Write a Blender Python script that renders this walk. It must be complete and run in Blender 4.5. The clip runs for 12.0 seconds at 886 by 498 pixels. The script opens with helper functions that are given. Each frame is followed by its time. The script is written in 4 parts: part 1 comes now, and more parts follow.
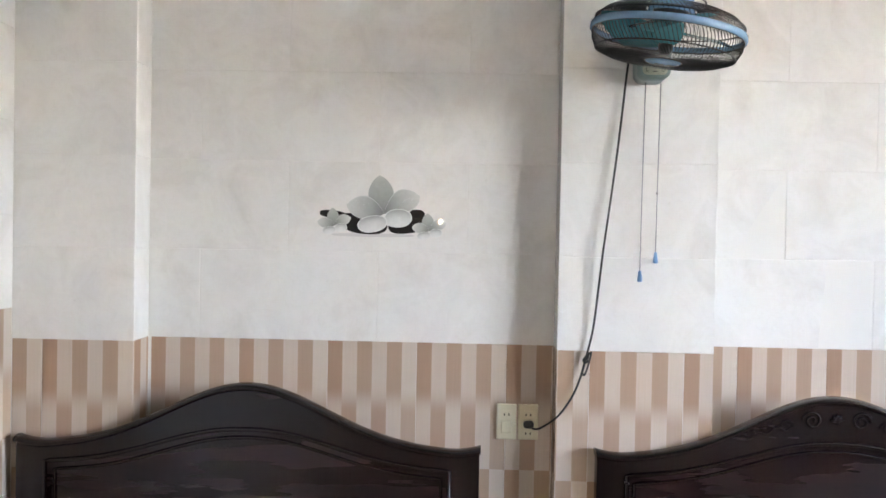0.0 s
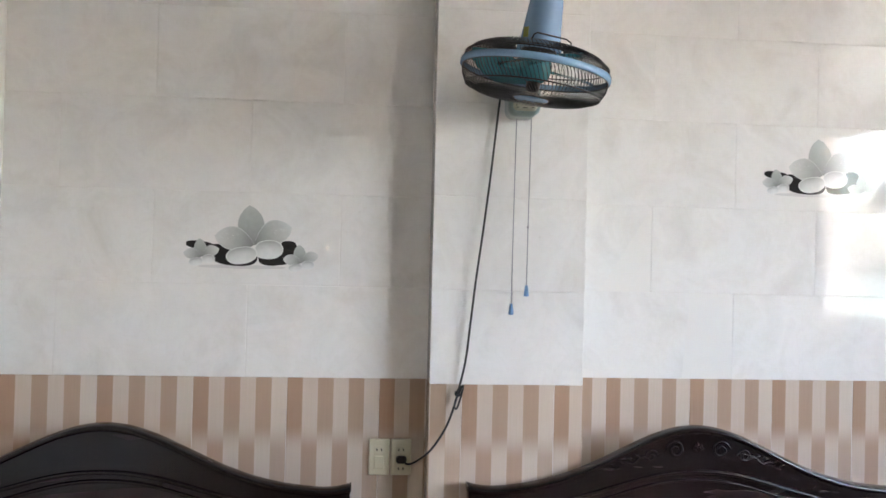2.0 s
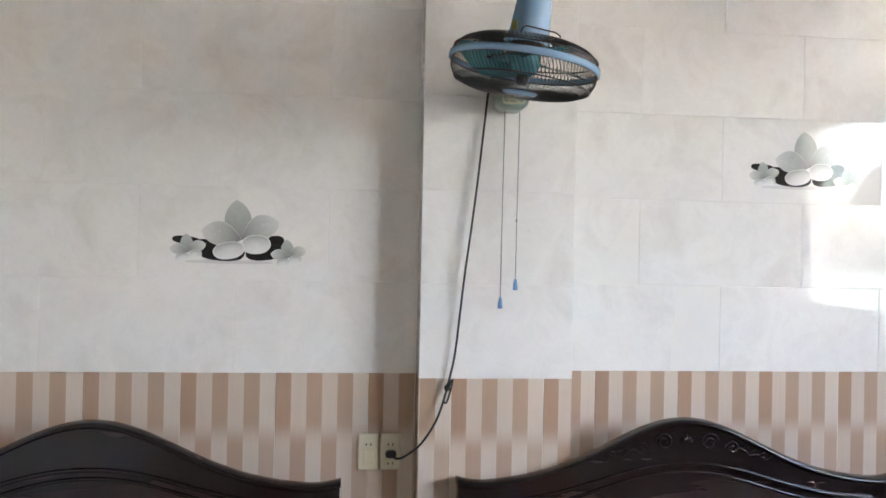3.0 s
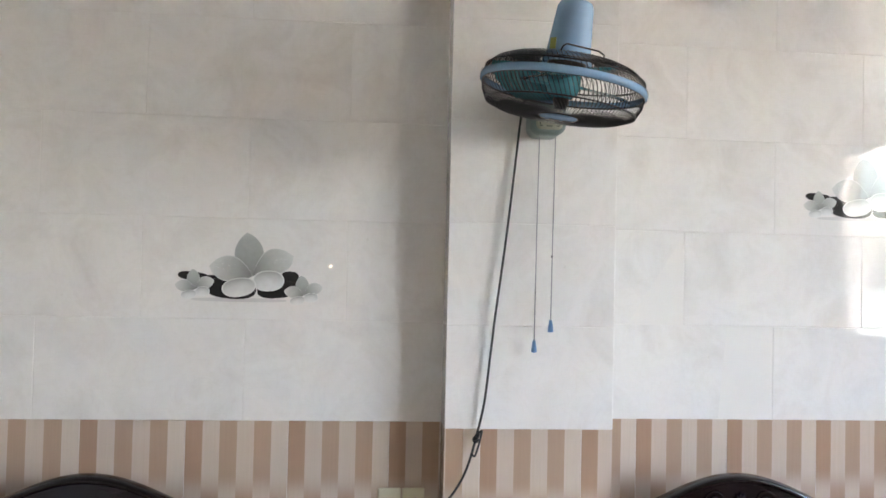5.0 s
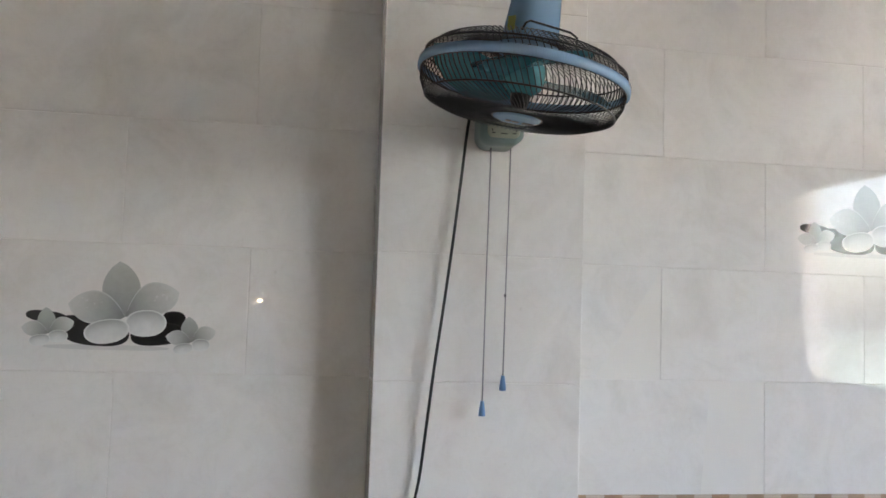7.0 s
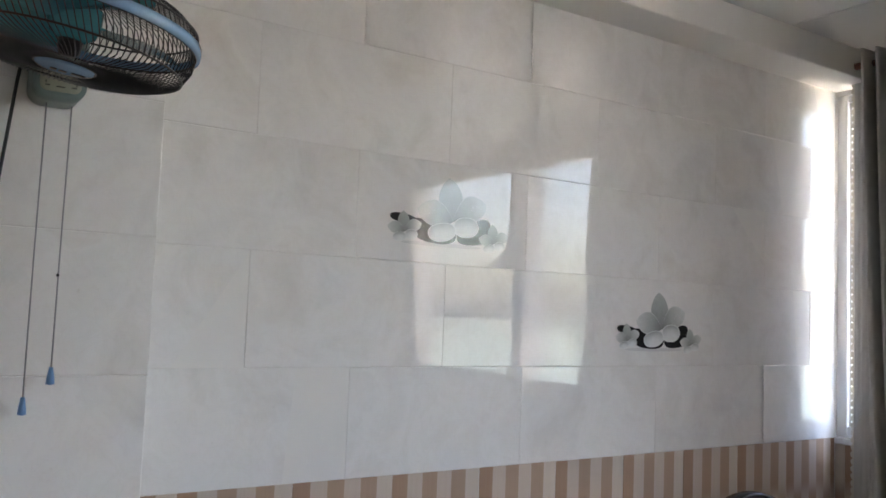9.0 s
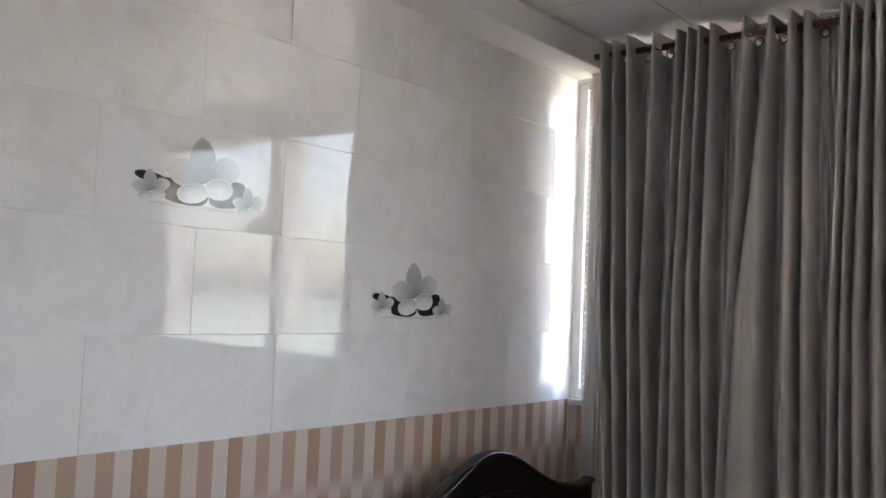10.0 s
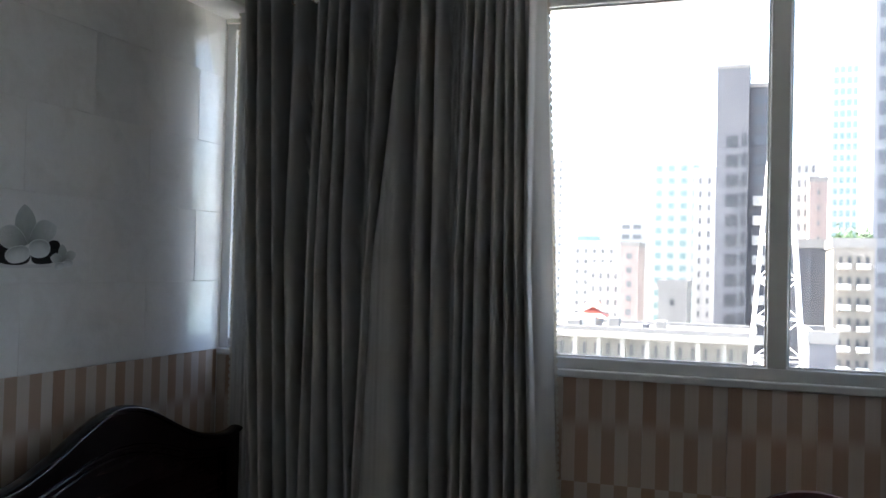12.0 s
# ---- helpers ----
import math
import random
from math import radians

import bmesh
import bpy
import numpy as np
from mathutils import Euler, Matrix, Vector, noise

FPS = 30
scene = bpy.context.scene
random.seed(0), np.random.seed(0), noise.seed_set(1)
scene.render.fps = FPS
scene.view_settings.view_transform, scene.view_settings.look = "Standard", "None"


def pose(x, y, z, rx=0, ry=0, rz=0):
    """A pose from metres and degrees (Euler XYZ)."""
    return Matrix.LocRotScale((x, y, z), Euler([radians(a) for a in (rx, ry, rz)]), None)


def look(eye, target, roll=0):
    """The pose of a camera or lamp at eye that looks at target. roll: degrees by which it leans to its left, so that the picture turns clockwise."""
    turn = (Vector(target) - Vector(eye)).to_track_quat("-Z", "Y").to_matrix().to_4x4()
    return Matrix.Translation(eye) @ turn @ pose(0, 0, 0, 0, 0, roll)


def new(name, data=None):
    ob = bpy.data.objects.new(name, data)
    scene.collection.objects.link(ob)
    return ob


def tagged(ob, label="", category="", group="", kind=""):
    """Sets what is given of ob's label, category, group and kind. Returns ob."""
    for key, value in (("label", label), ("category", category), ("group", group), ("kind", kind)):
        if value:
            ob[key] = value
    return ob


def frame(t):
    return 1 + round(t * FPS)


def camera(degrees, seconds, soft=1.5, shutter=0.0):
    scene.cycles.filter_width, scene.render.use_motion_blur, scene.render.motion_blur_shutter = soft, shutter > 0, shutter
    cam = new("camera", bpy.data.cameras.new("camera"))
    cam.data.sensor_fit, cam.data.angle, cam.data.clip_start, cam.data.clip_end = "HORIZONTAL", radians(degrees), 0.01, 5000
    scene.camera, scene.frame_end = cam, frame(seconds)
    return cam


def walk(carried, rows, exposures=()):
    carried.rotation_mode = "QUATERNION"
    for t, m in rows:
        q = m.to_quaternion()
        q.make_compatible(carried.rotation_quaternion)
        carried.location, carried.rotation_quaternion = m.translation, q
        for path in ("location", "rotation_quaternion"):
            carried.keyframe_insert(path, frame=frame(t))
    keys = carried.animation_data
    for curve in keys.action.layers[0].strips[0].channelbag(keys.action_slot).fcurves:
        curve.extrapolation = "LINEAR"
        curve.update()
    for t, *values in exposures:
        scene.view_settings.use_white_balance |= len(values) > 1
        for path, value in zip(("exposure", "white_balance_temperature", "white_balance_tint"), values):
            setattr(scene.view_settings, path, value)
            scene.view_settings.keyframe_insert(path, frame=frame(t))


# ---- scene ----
cam = camera(55.4, 12.0, soft=1.6)
PATH = [
    (0, (0.131, 0.111, 1.565), (0.07, 2.11, 1.529), 1.1),
    (0.5, (0.211, 0.117, 1.594), (0.218, 2.117, 1.617), 1.1),
    (1, (0.204, 0.121, 1.607), (0.281, 2.119, 1.643), 1.6),
    (1.5, (0.206, 0.131, 1.591), (0.337, 2.126, 1.618), 1.6),
    (2, (0.198, 0.137, 1.593), (0.387, 2.128, 1.620), 1.4),
    (2.5, (0.193, 0.143, 1.596), (0.426, 2.13, 1.606), 1.2),
    (4.5, (0.151, 0.218, 1.623), (0.338, 2.209, 1.647), 1.0),
    (5, (0.176, 0.372, 1.652), (0.361, 2.363, 1.707), 1.3),
    (5.5, (0.172, 0.508, 1.639), (0.381, 2.496, 1.708), 1.1),
    (6, (0.148, 0.68, 1.675), (0.396, 2.662, 1.758), 0.6),
    (6.5, (0.212, 0.784, 1.669), (0.455, 2.766, 1.789), 1.5),
    (8.3, (0.34, 0.962, 1.666), (1.122, 2.795, 1.841), 1.3),
    (8.5, (0.395, 0.945, 1.674), (1.255, 2.743, 1.837), 1.5),
    (9, (0.432, 0.928, 1.662), (1.525, 2.597, 1.809), 2.2),
    (9.5, (0.455, 0.94, 1.648), (1.757, 2.452, 1.785), 2.8),
    (10, (0.463, 0.934, 1.631), (1.977, 2.236, 1.747), 2.4),
    (10.5, (0.478, 0.901, 1.617), (2.138, 2.014, 1.697), 2.1),
    (11, (0.52, 0.849, 1.616), (2.245, 1.86, 1.671), 1.4),
    (11.5, (0.585, 0.789, 1.616), (2.372, 1.686, 1.648), 1.75),
    (12, (0.609, 0.778, 1.591), (2.485, 1.469, 1.63), 1.4),
]
EXPOSURES = [(0, 6.25, 7350, 20), (0.5, 6.05, 7350, 20), (2.5, 5.95, 7350, 20), (4.5, 5.95, 7400, 20), (5.5, 5.85, 7400, 20), (6, 5.6, 7400, 20), (6.5, 5.45, 7400, 20), (8.5, 5.4, 7350, 20), (9, 4.93, 7300, 20), (9.5, 5.15, 7300, 20), (10, 5.08, 7350, 20), (10.5, 5.35, 7350, 20), (11, 4.9, 7300, 19), (11.5, 4.4, 7100, 17), (12, 3.68, 6450, 12)]
walk(cam, [(t, look(eye, target, roll)) for t, eye, target, roll in PATH], EXPOSURES)

# ---- world and sun ----
SUN_ELEVATION, SUN_AZIMUTH = 57.0, 358.0  # degrees; the sun stands along the facade, never facing the window
world = bpy.data.worlds.new("sky")
scene.world = world
world.use_nodes = True
sky = world.node_tree.nodes.new("ShaderNodeTexSky")
sky.sky_type, sky.sun_disc = "NISHITA", False
sky.sun_elevation, sky.sun_rotation = radians(SUN_ELEVATION), radians(SUN_AZIMUTH)
sky.dust_density, sky.air_density = 3.0, 1.0
background = world.node_tree.nodes["Background"]
background.inputs["Strength"].default_value = 0.11
world.node_tree.links.new(sky.outputs[0], background.inputs["Color"])
sun = new("sun", bpy.data.lights.new("sun", "SUN"))
sun.data.energy, sun.data.angle, sun.data.color = 4.8, radians(0.6), (1.0, 0.95, 0.88)
azimuth = radians(SUN_AZIMUTH)
away = Vector((math.sin(azimuth) * math.cos(radians(SUN_ELEVATION)), math.cos(azimuth) * math.cos(radians(SUN_ELEVATION)), math.sin(radians(SUN_ELEVATION))))
sun.matrix_world = look(away * 60, (0, 0, 0))
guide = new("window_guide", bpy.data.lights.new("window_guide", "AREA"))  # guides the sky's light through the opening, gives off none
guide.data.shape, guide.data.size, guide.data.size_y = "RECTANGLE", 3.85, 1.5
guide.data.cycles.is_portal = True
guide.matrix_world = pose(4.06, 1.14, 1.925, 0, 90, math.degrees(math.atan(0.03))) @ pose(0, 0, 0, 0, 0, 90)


# ---- materials ----
class Nodes:
    """A material with a Principled shader and short ways to add nodes."""

    def __init__(self, name, color=(0.5, 0.5, 0.5), rough=0.5, metal=0.0, **more):
        self.mat = bpy.data.materials.new(name)
        self.mat.use_nodes = True
        self.tree = self.mat.node_tree
        self.shader = self.tree.nodes["Principled BSDF"]
        self.set("Base Color", (*color, 1))
        self.set("Roughness", rough)
        self.set("Metallic", metal)
        for key, value in more.items():
            self.set(key.replace("_", " "), value)

    def set(self, key, value):
        if isinstance(value, bpy.types.NodeSocket):
            self.tree.links.new(value, self.shader.inputs[key])
        else:
            self.shader.inputs[key].default_value = value

    def add(self, kind, **inputs):
        node = self.tree.nodes.new("ShaderNode" + kind)
        for key, value in inputs.items():
            self.put(node, key.replace("_", " "), value)
        return node

    def put(self, node, key, value):
        if isinstance(value, bpy.types.NodeSocket):
            self.tree.links.new(value, node.inputs[key])
        else:
            node.inputs[key].default_value = value

    def math(self, operation, a, b=0.0, c=0.0):
        node = self.tree.nodes.new("ShaderNodeMath")
        node.operation = operation
        for i, value in enumerate((a, b, c)):
            self.put(node, i, value)
        return node.outputs[0]

    def coords(self, offset=True, scale=(1, 1, 1)):
        """Local coordinates, shifted by a random amount for each object."""
        place = self.add("TexCoord").outputs["Object"]
        m = self.add("Mapping", Vector=place, Scale=scale)
        if offset:
            rnd = self.add("ObjectInfo").outputs["Random"]
            v = self.add("CombineXYZ", X=self.math("MULTIPLY", rnd, 37.0), Y=self.math("MULTIPLY", rnd, 91.0), Z=self.math("MULTIPLY", rnd, 17.0))
            self.tree.links.new(v.outputs[0], m.inputs["Location"])
        return m.outputs[0]

    def noise(self, vector, scale, detail=4.0, rough=0.55, distortion=0.0):
        n = self.add("TexNoise", Vector=vector, Scale=scale, Detail=detail, Roughness=rough, Distortion=distortion)
        return n.outputs[0]

    def ramp(self, factor, *stops):
        r = self.add("ValToRGB", Fac=factor)
        e = r.color_ramp.elements
        while len(e) < len(stops):
            e.new(0.5)
        for i, (pos, col) in enumerate(stops):
            e[i].position, e[i].color = pos, (*col, 1)
        return r.outputs[0]

    def mix(self, factor, a, b, mode="MIX"):
        n = self.tree.nodes.new("ShaderNodeMix")
        n.data_type, n.blend_type = "RGBA", mode
        for i, value in ((0, factor), (6, a), (7, b)):
            if isinstance(value, bpy.types.NodeSocket):
                self.tree.links.new(value, n.inputs[i])
            else:
                n.inputs[i].default_value = (*value, 1) if i else value
        return n.outputs[2]

    def bump(self, height, strength=0.2, distance=0.001):
        b = self.add("Bump", Height=height, Strength=strength, Distance=distance)
        self.set("Normal", b.outputs[0])


def make_white_tile():
    n = Nodes("white_marbled_tile", rough=0.06)
    p = n.coords()
    clouds = n.noise(p, 5.0, 5, 0.6, 0.6)
    veins = n.noise(p, 14.0, 4, 0.6, 1.5)
    base = n.ramp(clouds, (0.30, (0.70, 0.675, 0.635)), (0.52, (0.79, 0.77, 0.737)), (0.74, (0.735, 0.715, 0.68)))
    dark = n.ramp(veins, (0.46, (1, 1, 1)), (0.5, (0.955, 0.95, 0.94)), (0.54, (1, 1, 1)))
    base = n.mix(0.55, base, dark, "MULTIPLY")
    scuff = n.ramp(n.noise(p, 42.0, 3, 0.7), (0.68, (1, 1, 1)), (0.78, (0.86, 0.85, 0.83)))
    n.set("Base Color", n.mix(0.6, base, scuff, "MULTIPLY"))
    n.set("Roughness", n.ramp(n.noise(p, 9.0, 3), (0.3, (0.006,) * 3), (0.75, (0.018,) * 3)))
    n.set("Specular IOR Level", 0.36)
    n.bump(n.noise(p, 7.0, 1, 0.3), 0.04, 0.0012)
    return n.mat


def make_striped_tile():
    n = Nodes("striped_wood_look_tile", rough=0.16)
    local = n.add("SeparateXYZ", Vector=n.add("TexCoord").outputs["Object"])
    x, z = local.outputs["X"], local.outputs["Z"]
    p = n.coords()
    # two bands of stripes: the lower band is the inverse of the upper one
    low = n.add("MapRange", Value=n.math("FRACT", n.math("DIVIDE", n.math("SUBTRACT", 0.6, z), 0.42)))
    low.inputs["From Min"].default_value, low.inputs["From Max"].default_value = 0.36, 0.58
    low.interpolation_type = "SMOOTHSTEP"
    phase = n.math("FRACT", n.math("DIVIDE", x, 0.1))
    stripe = n.math("LESS_THAN", phase, 0.5)
    upper = stripe
    lower = n.math("SUBTRACT", 1.0, stripe)
    factor = n.math("ADD", n.math("MULTIPLY", upper, n.math("SUBTRACT", 1.0, low.outputs[0])), n.math("MULTIPLY", n.math("MULTIPLY_ADD", lower, 0.72, 0.1), low.outputs[0]))
    # each stripe has its own tone
    index = n.math("FLOOR", n.math("DIVIDE", x, 0.05))
    tone = n.add("TexWhiteNoise")
    tone.noise_dimensions = "2D"
    v = n.add("CombineXYZ", X=index, Y=3.0)
    n.tree.links.new(v.outputs[0], tone.inputs["Vector"])
    darks = n.ramp(tone.outputs["Value"], (0.0, (0.36, 0.235, 0.165)), (0.5, (0.44, 0.285, 0.195)), (1.0, (0.47, 0.345, 0.255)))
    lights = n.ramp(tone.outputs["Value"], (0.0, (0.56, 0.445, 0.365)), (1.0, (0.64, 0.545, 0.46)))
    color = n.mix(factor, lights, darks)
    grain = n.noise(n.coords(True, (60, 60, 1.5)), 3.0, 6, 0.7)
    color = n.mix(0.35, color, n.ramp(grain, (0.3, (0.80, 0.76, 0.72)), (0.7, (1.0, 1.0, 1.0))), "MULTIPLY")
    n.set("Base Color", color)
    n.set("Roughness", n.ramp(n.noise(p, 8.0, 3), (0.3, (0.10,) * 3), (0.75, (0.2,) * 3)))
    n.bump(n.noise(p, 6.0, 1, 0.3), 0.08, 0.0012)
    return n.mat


def make_paint(name, color, rough=0.55, var=0.06):
    n = Nodes(name, color, rough)
    p = n.coords(False)
    dirt = n.noise(p, 1.7, 6, 0.6)
    low = tuple(c * (1 - var) for c in color)
    n.set("Base Color", n.ramp(dirt, (0.3, low), (0.7, color)))
    n.bump(n.noise(p, 180.0, 3), 0.12, 0.0008)
    return n.mat


def make_dark_wood(name, deep, light, rough=0.14):
    n = Nodes(name, rough=rough)
    p = n.coords(True, (1.2, 8.0, 10.0))
    grain = n.noise(p, 2.2, 7, 0.65, 1.2)
    fine = n.noise(n.coords(True, (6, 60, 90)), 3.0, 4)
    color = n.ramp(grain, (0.35, deep), (0.68, light))
    color = n.mix(0.4, color, n.ramp(fine, (0.3, (0.55,) * 3), (0.7, (1,) * 3)), "MULTIPLY")
    n.set("Base Color", color)
    n.set("Roughness", n.ramp(n.noise(p, 1.3, 4), (0.3, (rough * 0.8,) * 3), (0.7, (rough * 1.9,) * 3)))
    n.bump(fine, 0.04, 0.0004)
    return n.mat


def make_curtain(name, color, through_light=0.006):
    n = Nodes(name, color, 0.85, Sheen_Weight=0.25)
    weave = n.noise(n.coords(False, (1, 1, 0.15)), 900.0, 2)
    slub = n.noise(n.coords(False, (1, 1, 0.05)), 60.0, 4)
    low = tuple(c * 0.94 for c in color)
    n.set("Base Color", n.ramp(slub, (0.3, low), (0.7, color)))
    n.bump(weave, 0.25, 0.0006)
    glow = n.add("BsdfTranslucent")
    glow.inputs["Color"].default_value = (0.45, 0.42, 0.37, 1)
    both = n.add("MixShader", Fac=through_light)
    n.tree.links.new(n.shader.outputs[0], both.inputs[1])
    n.tree.links.new(glow.outputs[0], both.inputs[2])
    n.tree.links.new(both.outputs[0], n.tree.nodes["Material Output"].inputs["Surface"])
    return n.mat


def make_petal(name, base, tip, edge):
    """Printed petal: tone runs from its root to its tip, with a pale rim."""
    n = Nodes(name, rough=0.015, Specular_IOR_Level=0.36)
    uv = n.add("SeparateXYZ", Vector=n.add("UVMap").outputs[0])
    along = n.ramp(uv.outputs["X"], (0.0, base), (0.45, tuple((a + b) / 2 for a, b in zip(base, tip))), (1.0, tip))
    speck = n.noise(n.coords(), 55.0, 3)
    along = n.mix(0.5, along, n.ramp(speck, (0.35, (0.86,) * 3), (0.65, (1,) * 3)), "MULTIPLY")
    rim = n.ramp(uv.outputs["Y"], (0.88, (0, 0, 0)), (0.99, (1, 1, 1)))
    n.set("Base Color", n.mix(rim, along, edge))
    return n.mat


def make_facade(name, color, rough=0.8, var=0.12):
    n = Nodes(name, color, rough)
    p = n.coords(True)
    streak = n.noise(n.coords(True, (1, 1, 0.12)), 0.5, 5)
    low = tuple(c * (1 - var) for c in color)
    c = n.ramp(streak, (0.35, low), (0.65, color))
    n.set("Base Color", n.mix(0.3, c, n.ramp(n.noise(p, 4.0, 4), (0.3, (0.85,) * 3), (0.7, (1,) * 3)), "MULTIPLY"))
    return n.mat


WHITE_TILE = make_white_tile()
STRIPED_TILE = make_striped_tile()
GROUT = make_paint("pale_grout", (0.78, 0.755, 0.71), 0.8)
PLASTER = make_paint("white_wall_paint", (0.76, 0.74, 0.69), 0.5)
REAR_PAINT = make_paint("tan_wall_paint", (0.25, 0.208, 0.162), 0.6)
CEILING = make_paint("white_ceiling_panel", (0.70, 0.69, 0.66), 0.22)
CEILING_JOINT = make_paint("grey_ceiling_joint", (0.30, 0.29, 0.28), 0.6)
FLOOR_TILE = make_paint("beige_floor_tile", (0.42, 0.36, 0.29), 0.2)
HEADBOARD = make_dark_wood("dark_mahogany_lacquer", (0.006, 0.003, 0.003), (0.013, 0.0045, 0.004), 0.15)
PANEL_WOOD = make_dark_wood("red_mahogany_panel", (0.010, 0.0035, 0.0035), (0.020, 0.0052, 0.0048), 0.2)
CHAIR_WOOD = make_dark_wood("reddish_chair_wood", (0.05, 0.012, 0.008), (0.13, 0.035, 0.02), 0.2)
ROD_WOOD = make_dark_wood("red_brown_rod_wood", (0.10, 0.03, 0.012), (0.22, 0.075, 0.03), 0.3)
CURTAIN = make_curtain("grey_beige_blackout_cloth", (0.51, 0.49, 0.468))
CURTAIN_HEM = make_curtain("thin_curtain_hem_cloth", (0.56, 0.54, 0.51), 0.10)
LACE = Nodes("ivory_scalloped_trim", (0.62, 0.58, 0.50), 0.8).mat
BRONZE = Nodes("bronze_ring", (0.20, 0.13, 0.07), 0.35, 0.9).mat
WINDOW_FRAME = make_paint("white_aluminium_frame", (0.70, 0.70, 0.69), 0.35, 0.04)
GLASS = Nodes("window_glass", (0.97, 1.0, 0.99), 0.0, IOR=1.45, Transmission_Weight=1.0).mat
PETAL = make_petal("printed_white_petal", (0.22, 0.23, 0.21), (0.66, 0.67, 0.635), (0.60, 0.61, 0.585))
PETAL_GREY = make_petal("printed_grey_petal", (0.27, 0.28, 0.255), (0.50, 0.515, 0.485), (0.42, 0.43, 0.41))
PETAL_BRIGHT = make_petal("printed_bright_petal", (0.33, 0.34, 0.32), (0.80, 0.805, 0.78), (0.78, 0.785, 0.76))
STONE = make_petal("printed_black_pebble", (0.022, 0.020, 0.020), (0.030, 0.028, 0.027), (0.06, 0.055, 0.052))
HAZE_GREY = Nodes("printed_soft_shade", (0.64, 0.625, 0.60), 0.015, Specular_IOR_Level=0.36).mat
FAN_BLUE = make_paint("light_blue_fan_plastic", (0.20, 0.34, 0.50), 0.12, 0.08)
FAN_TEAL = Nodes("smoky_teal_blade_plastic", (0.09, 0.36, 0.42), 0.15, Transmission_Weight=0.3).mat
FAN_BLACK = Nodes("black_fan_wire", (0.018, 0.016, 0.015), 0.4).mat
FAN_BOX = make_paint("grey_green_fan_box", (0.19, 0.25, 0.235), 0.35)
# the shadow that falls on the cream panel is put into its darker colour
FAN_PANEL = make_paint("shade_darkened_cream_panel", (0.36, 0.36, 0.28), 0.4)
INK = Nodes("dark_print", (0.06, 0.05, 0.04), 0.5).mat
YELLOW = Nodes("yellow_green_sticker", (0.22, 0.25, 0.06), 0.4).mat
TIP_BLUE = Nodes("blue_pull_tip", (0.12, 0.27, 0.50), 0.35).mat
CORD_GREY = Nodes("grey_pull_cord", (0.28, 0.28, 0.28), 0.7).mat
CABLE = Nodes("black_cable_rubber", (0.014, 0.014, 0.015), 0.45).mat
PLATE = make_paint("ivory_outlet_plastic", (0.66, 0.61, 0.45), 0.3, 0.05)
LAMP_GLOW = Nodes("lamp_glow", (1, 0.9, 0.7), 0.5, Emission_Color=(1.0, 0.80, 0.50, 1), Emission_Strength=5.0).mat


# ---- building blocks ----
def bm_box(bm, x0, x1, y0, y1, z0, z1, bevel=0.0, segments=2):
    vs = bmesh.ops.create_cube(bm, size=1.0)["verts"]
    for v in vs:
        v.co = Vector(((x0 + x1) / 2 + v.co.x * (x1 - x0), (y0 + y1) / 2 + v.co.y * (y1 - y0), (z0 + z1) / 2 + v.co.z * (z1 - z0)))
    if bevel:
        edges = {e for v in vs for e in v.link_edges}
        bmesh.ops.bevel(bm, geom=list(edges), offset=bevel, segments=segments, affect="EDGES", profile=0.5)
    return bm


def box(*a, **k):
    return bm_box(bmesh.new(), *a, **k)


def bm_tube(bm, points, radius, sides=8, closed=False):
    """A round tube along points; radius may be a list."""
    pts = [Vector(p) for p in points]
    n = len(pts)
    rings, side = [], None
    for i, p in enumerate(pts):
        a = pts[i - 1] if (i or closed) else p
        b = pts[(i + 1) % n] if (i < n - 1 or closed) else p
        d = (b - a).normalized()
        if side is None:
            side = d.orthogonal().normalized()
        side = (side - d * side.dot(d)).normalized()
        up = d.cross(side)
        r = radius[i] if isinstance(radius, (list, tuple)) else radius
        rings.append([bm.verts.new(p + (side * math.cos(t) + up * math.sin(t)) * r) for t in (2 * math.pi * k / sides for k in range(sides))])
    for i in range(n if closed else n - 1):
        for k in range(sides):
            f = bm.faces.new((rings[i][k], rings[i][(k + 1) % sides], rings[(i + 1) % n][(k + 1) % sides], rings[(i + 1) % n][k]))
            f.smooth = True
    if not closed:
        bm.faces.new(rings[0][::-1])
        bm.faces.new(rings[-1])
    return bm


def tube(*a, **k):
    return bm_tube(bmesh.new(), *a, **k)


def bm_lathe(bm, profile, sides=32):
    """Profile of (radius, z) turned about the z axis; zero radii close it."""
    rows = []
    for r, z in profile:
        if r < 1e-6:
            rows.append([bm.verts.new((0, 0, z))])
        else:
            rows.append([bm.verts.new((r * math.cos(2 * math.pi * k / sides), r * math.sin(2 * math.pi * k / sides), z)) for k in range(sides)])
    for a, b in zip(rows, rows[1:]):
        for k in range(sides):
            q = [a[k % len(a)], a[(k + 1) % len(a)], b[(k + 1) % len(b)], b[k % len(b)]]
            q = list(dict.fromkeys(q))
            if len(q) > 2:
                bm.faces.new(q).smooth = True
    bmesh.ops.recalc_face_normals(bm, faces=bm.faces)
    return bm


def lathe(*a, **k):
    return bm_lathe(bmesh.new(), *a, **k)


def to_mesh(name, bm, *materials):
    me = bpy.data.meshes.new(name)
    bm.to_mesh(me)
    bm.free()
    for m in materials:
        me.materials.append(m)
    return me


def part(name, bm, material, parent, label="", m=None):
    mats = material if isinstance(material, (list, tuple)) else (material,)
    me = bm if isinstance(bm, bpy.types.Mesh) else to_mesh(name, bm, *mats)
    ob = new(name, me)
    ob.parent = parent
    if m is not None:
        ob.matrix_basis = m
    if label:
        tagged(ob, label)
    return ob


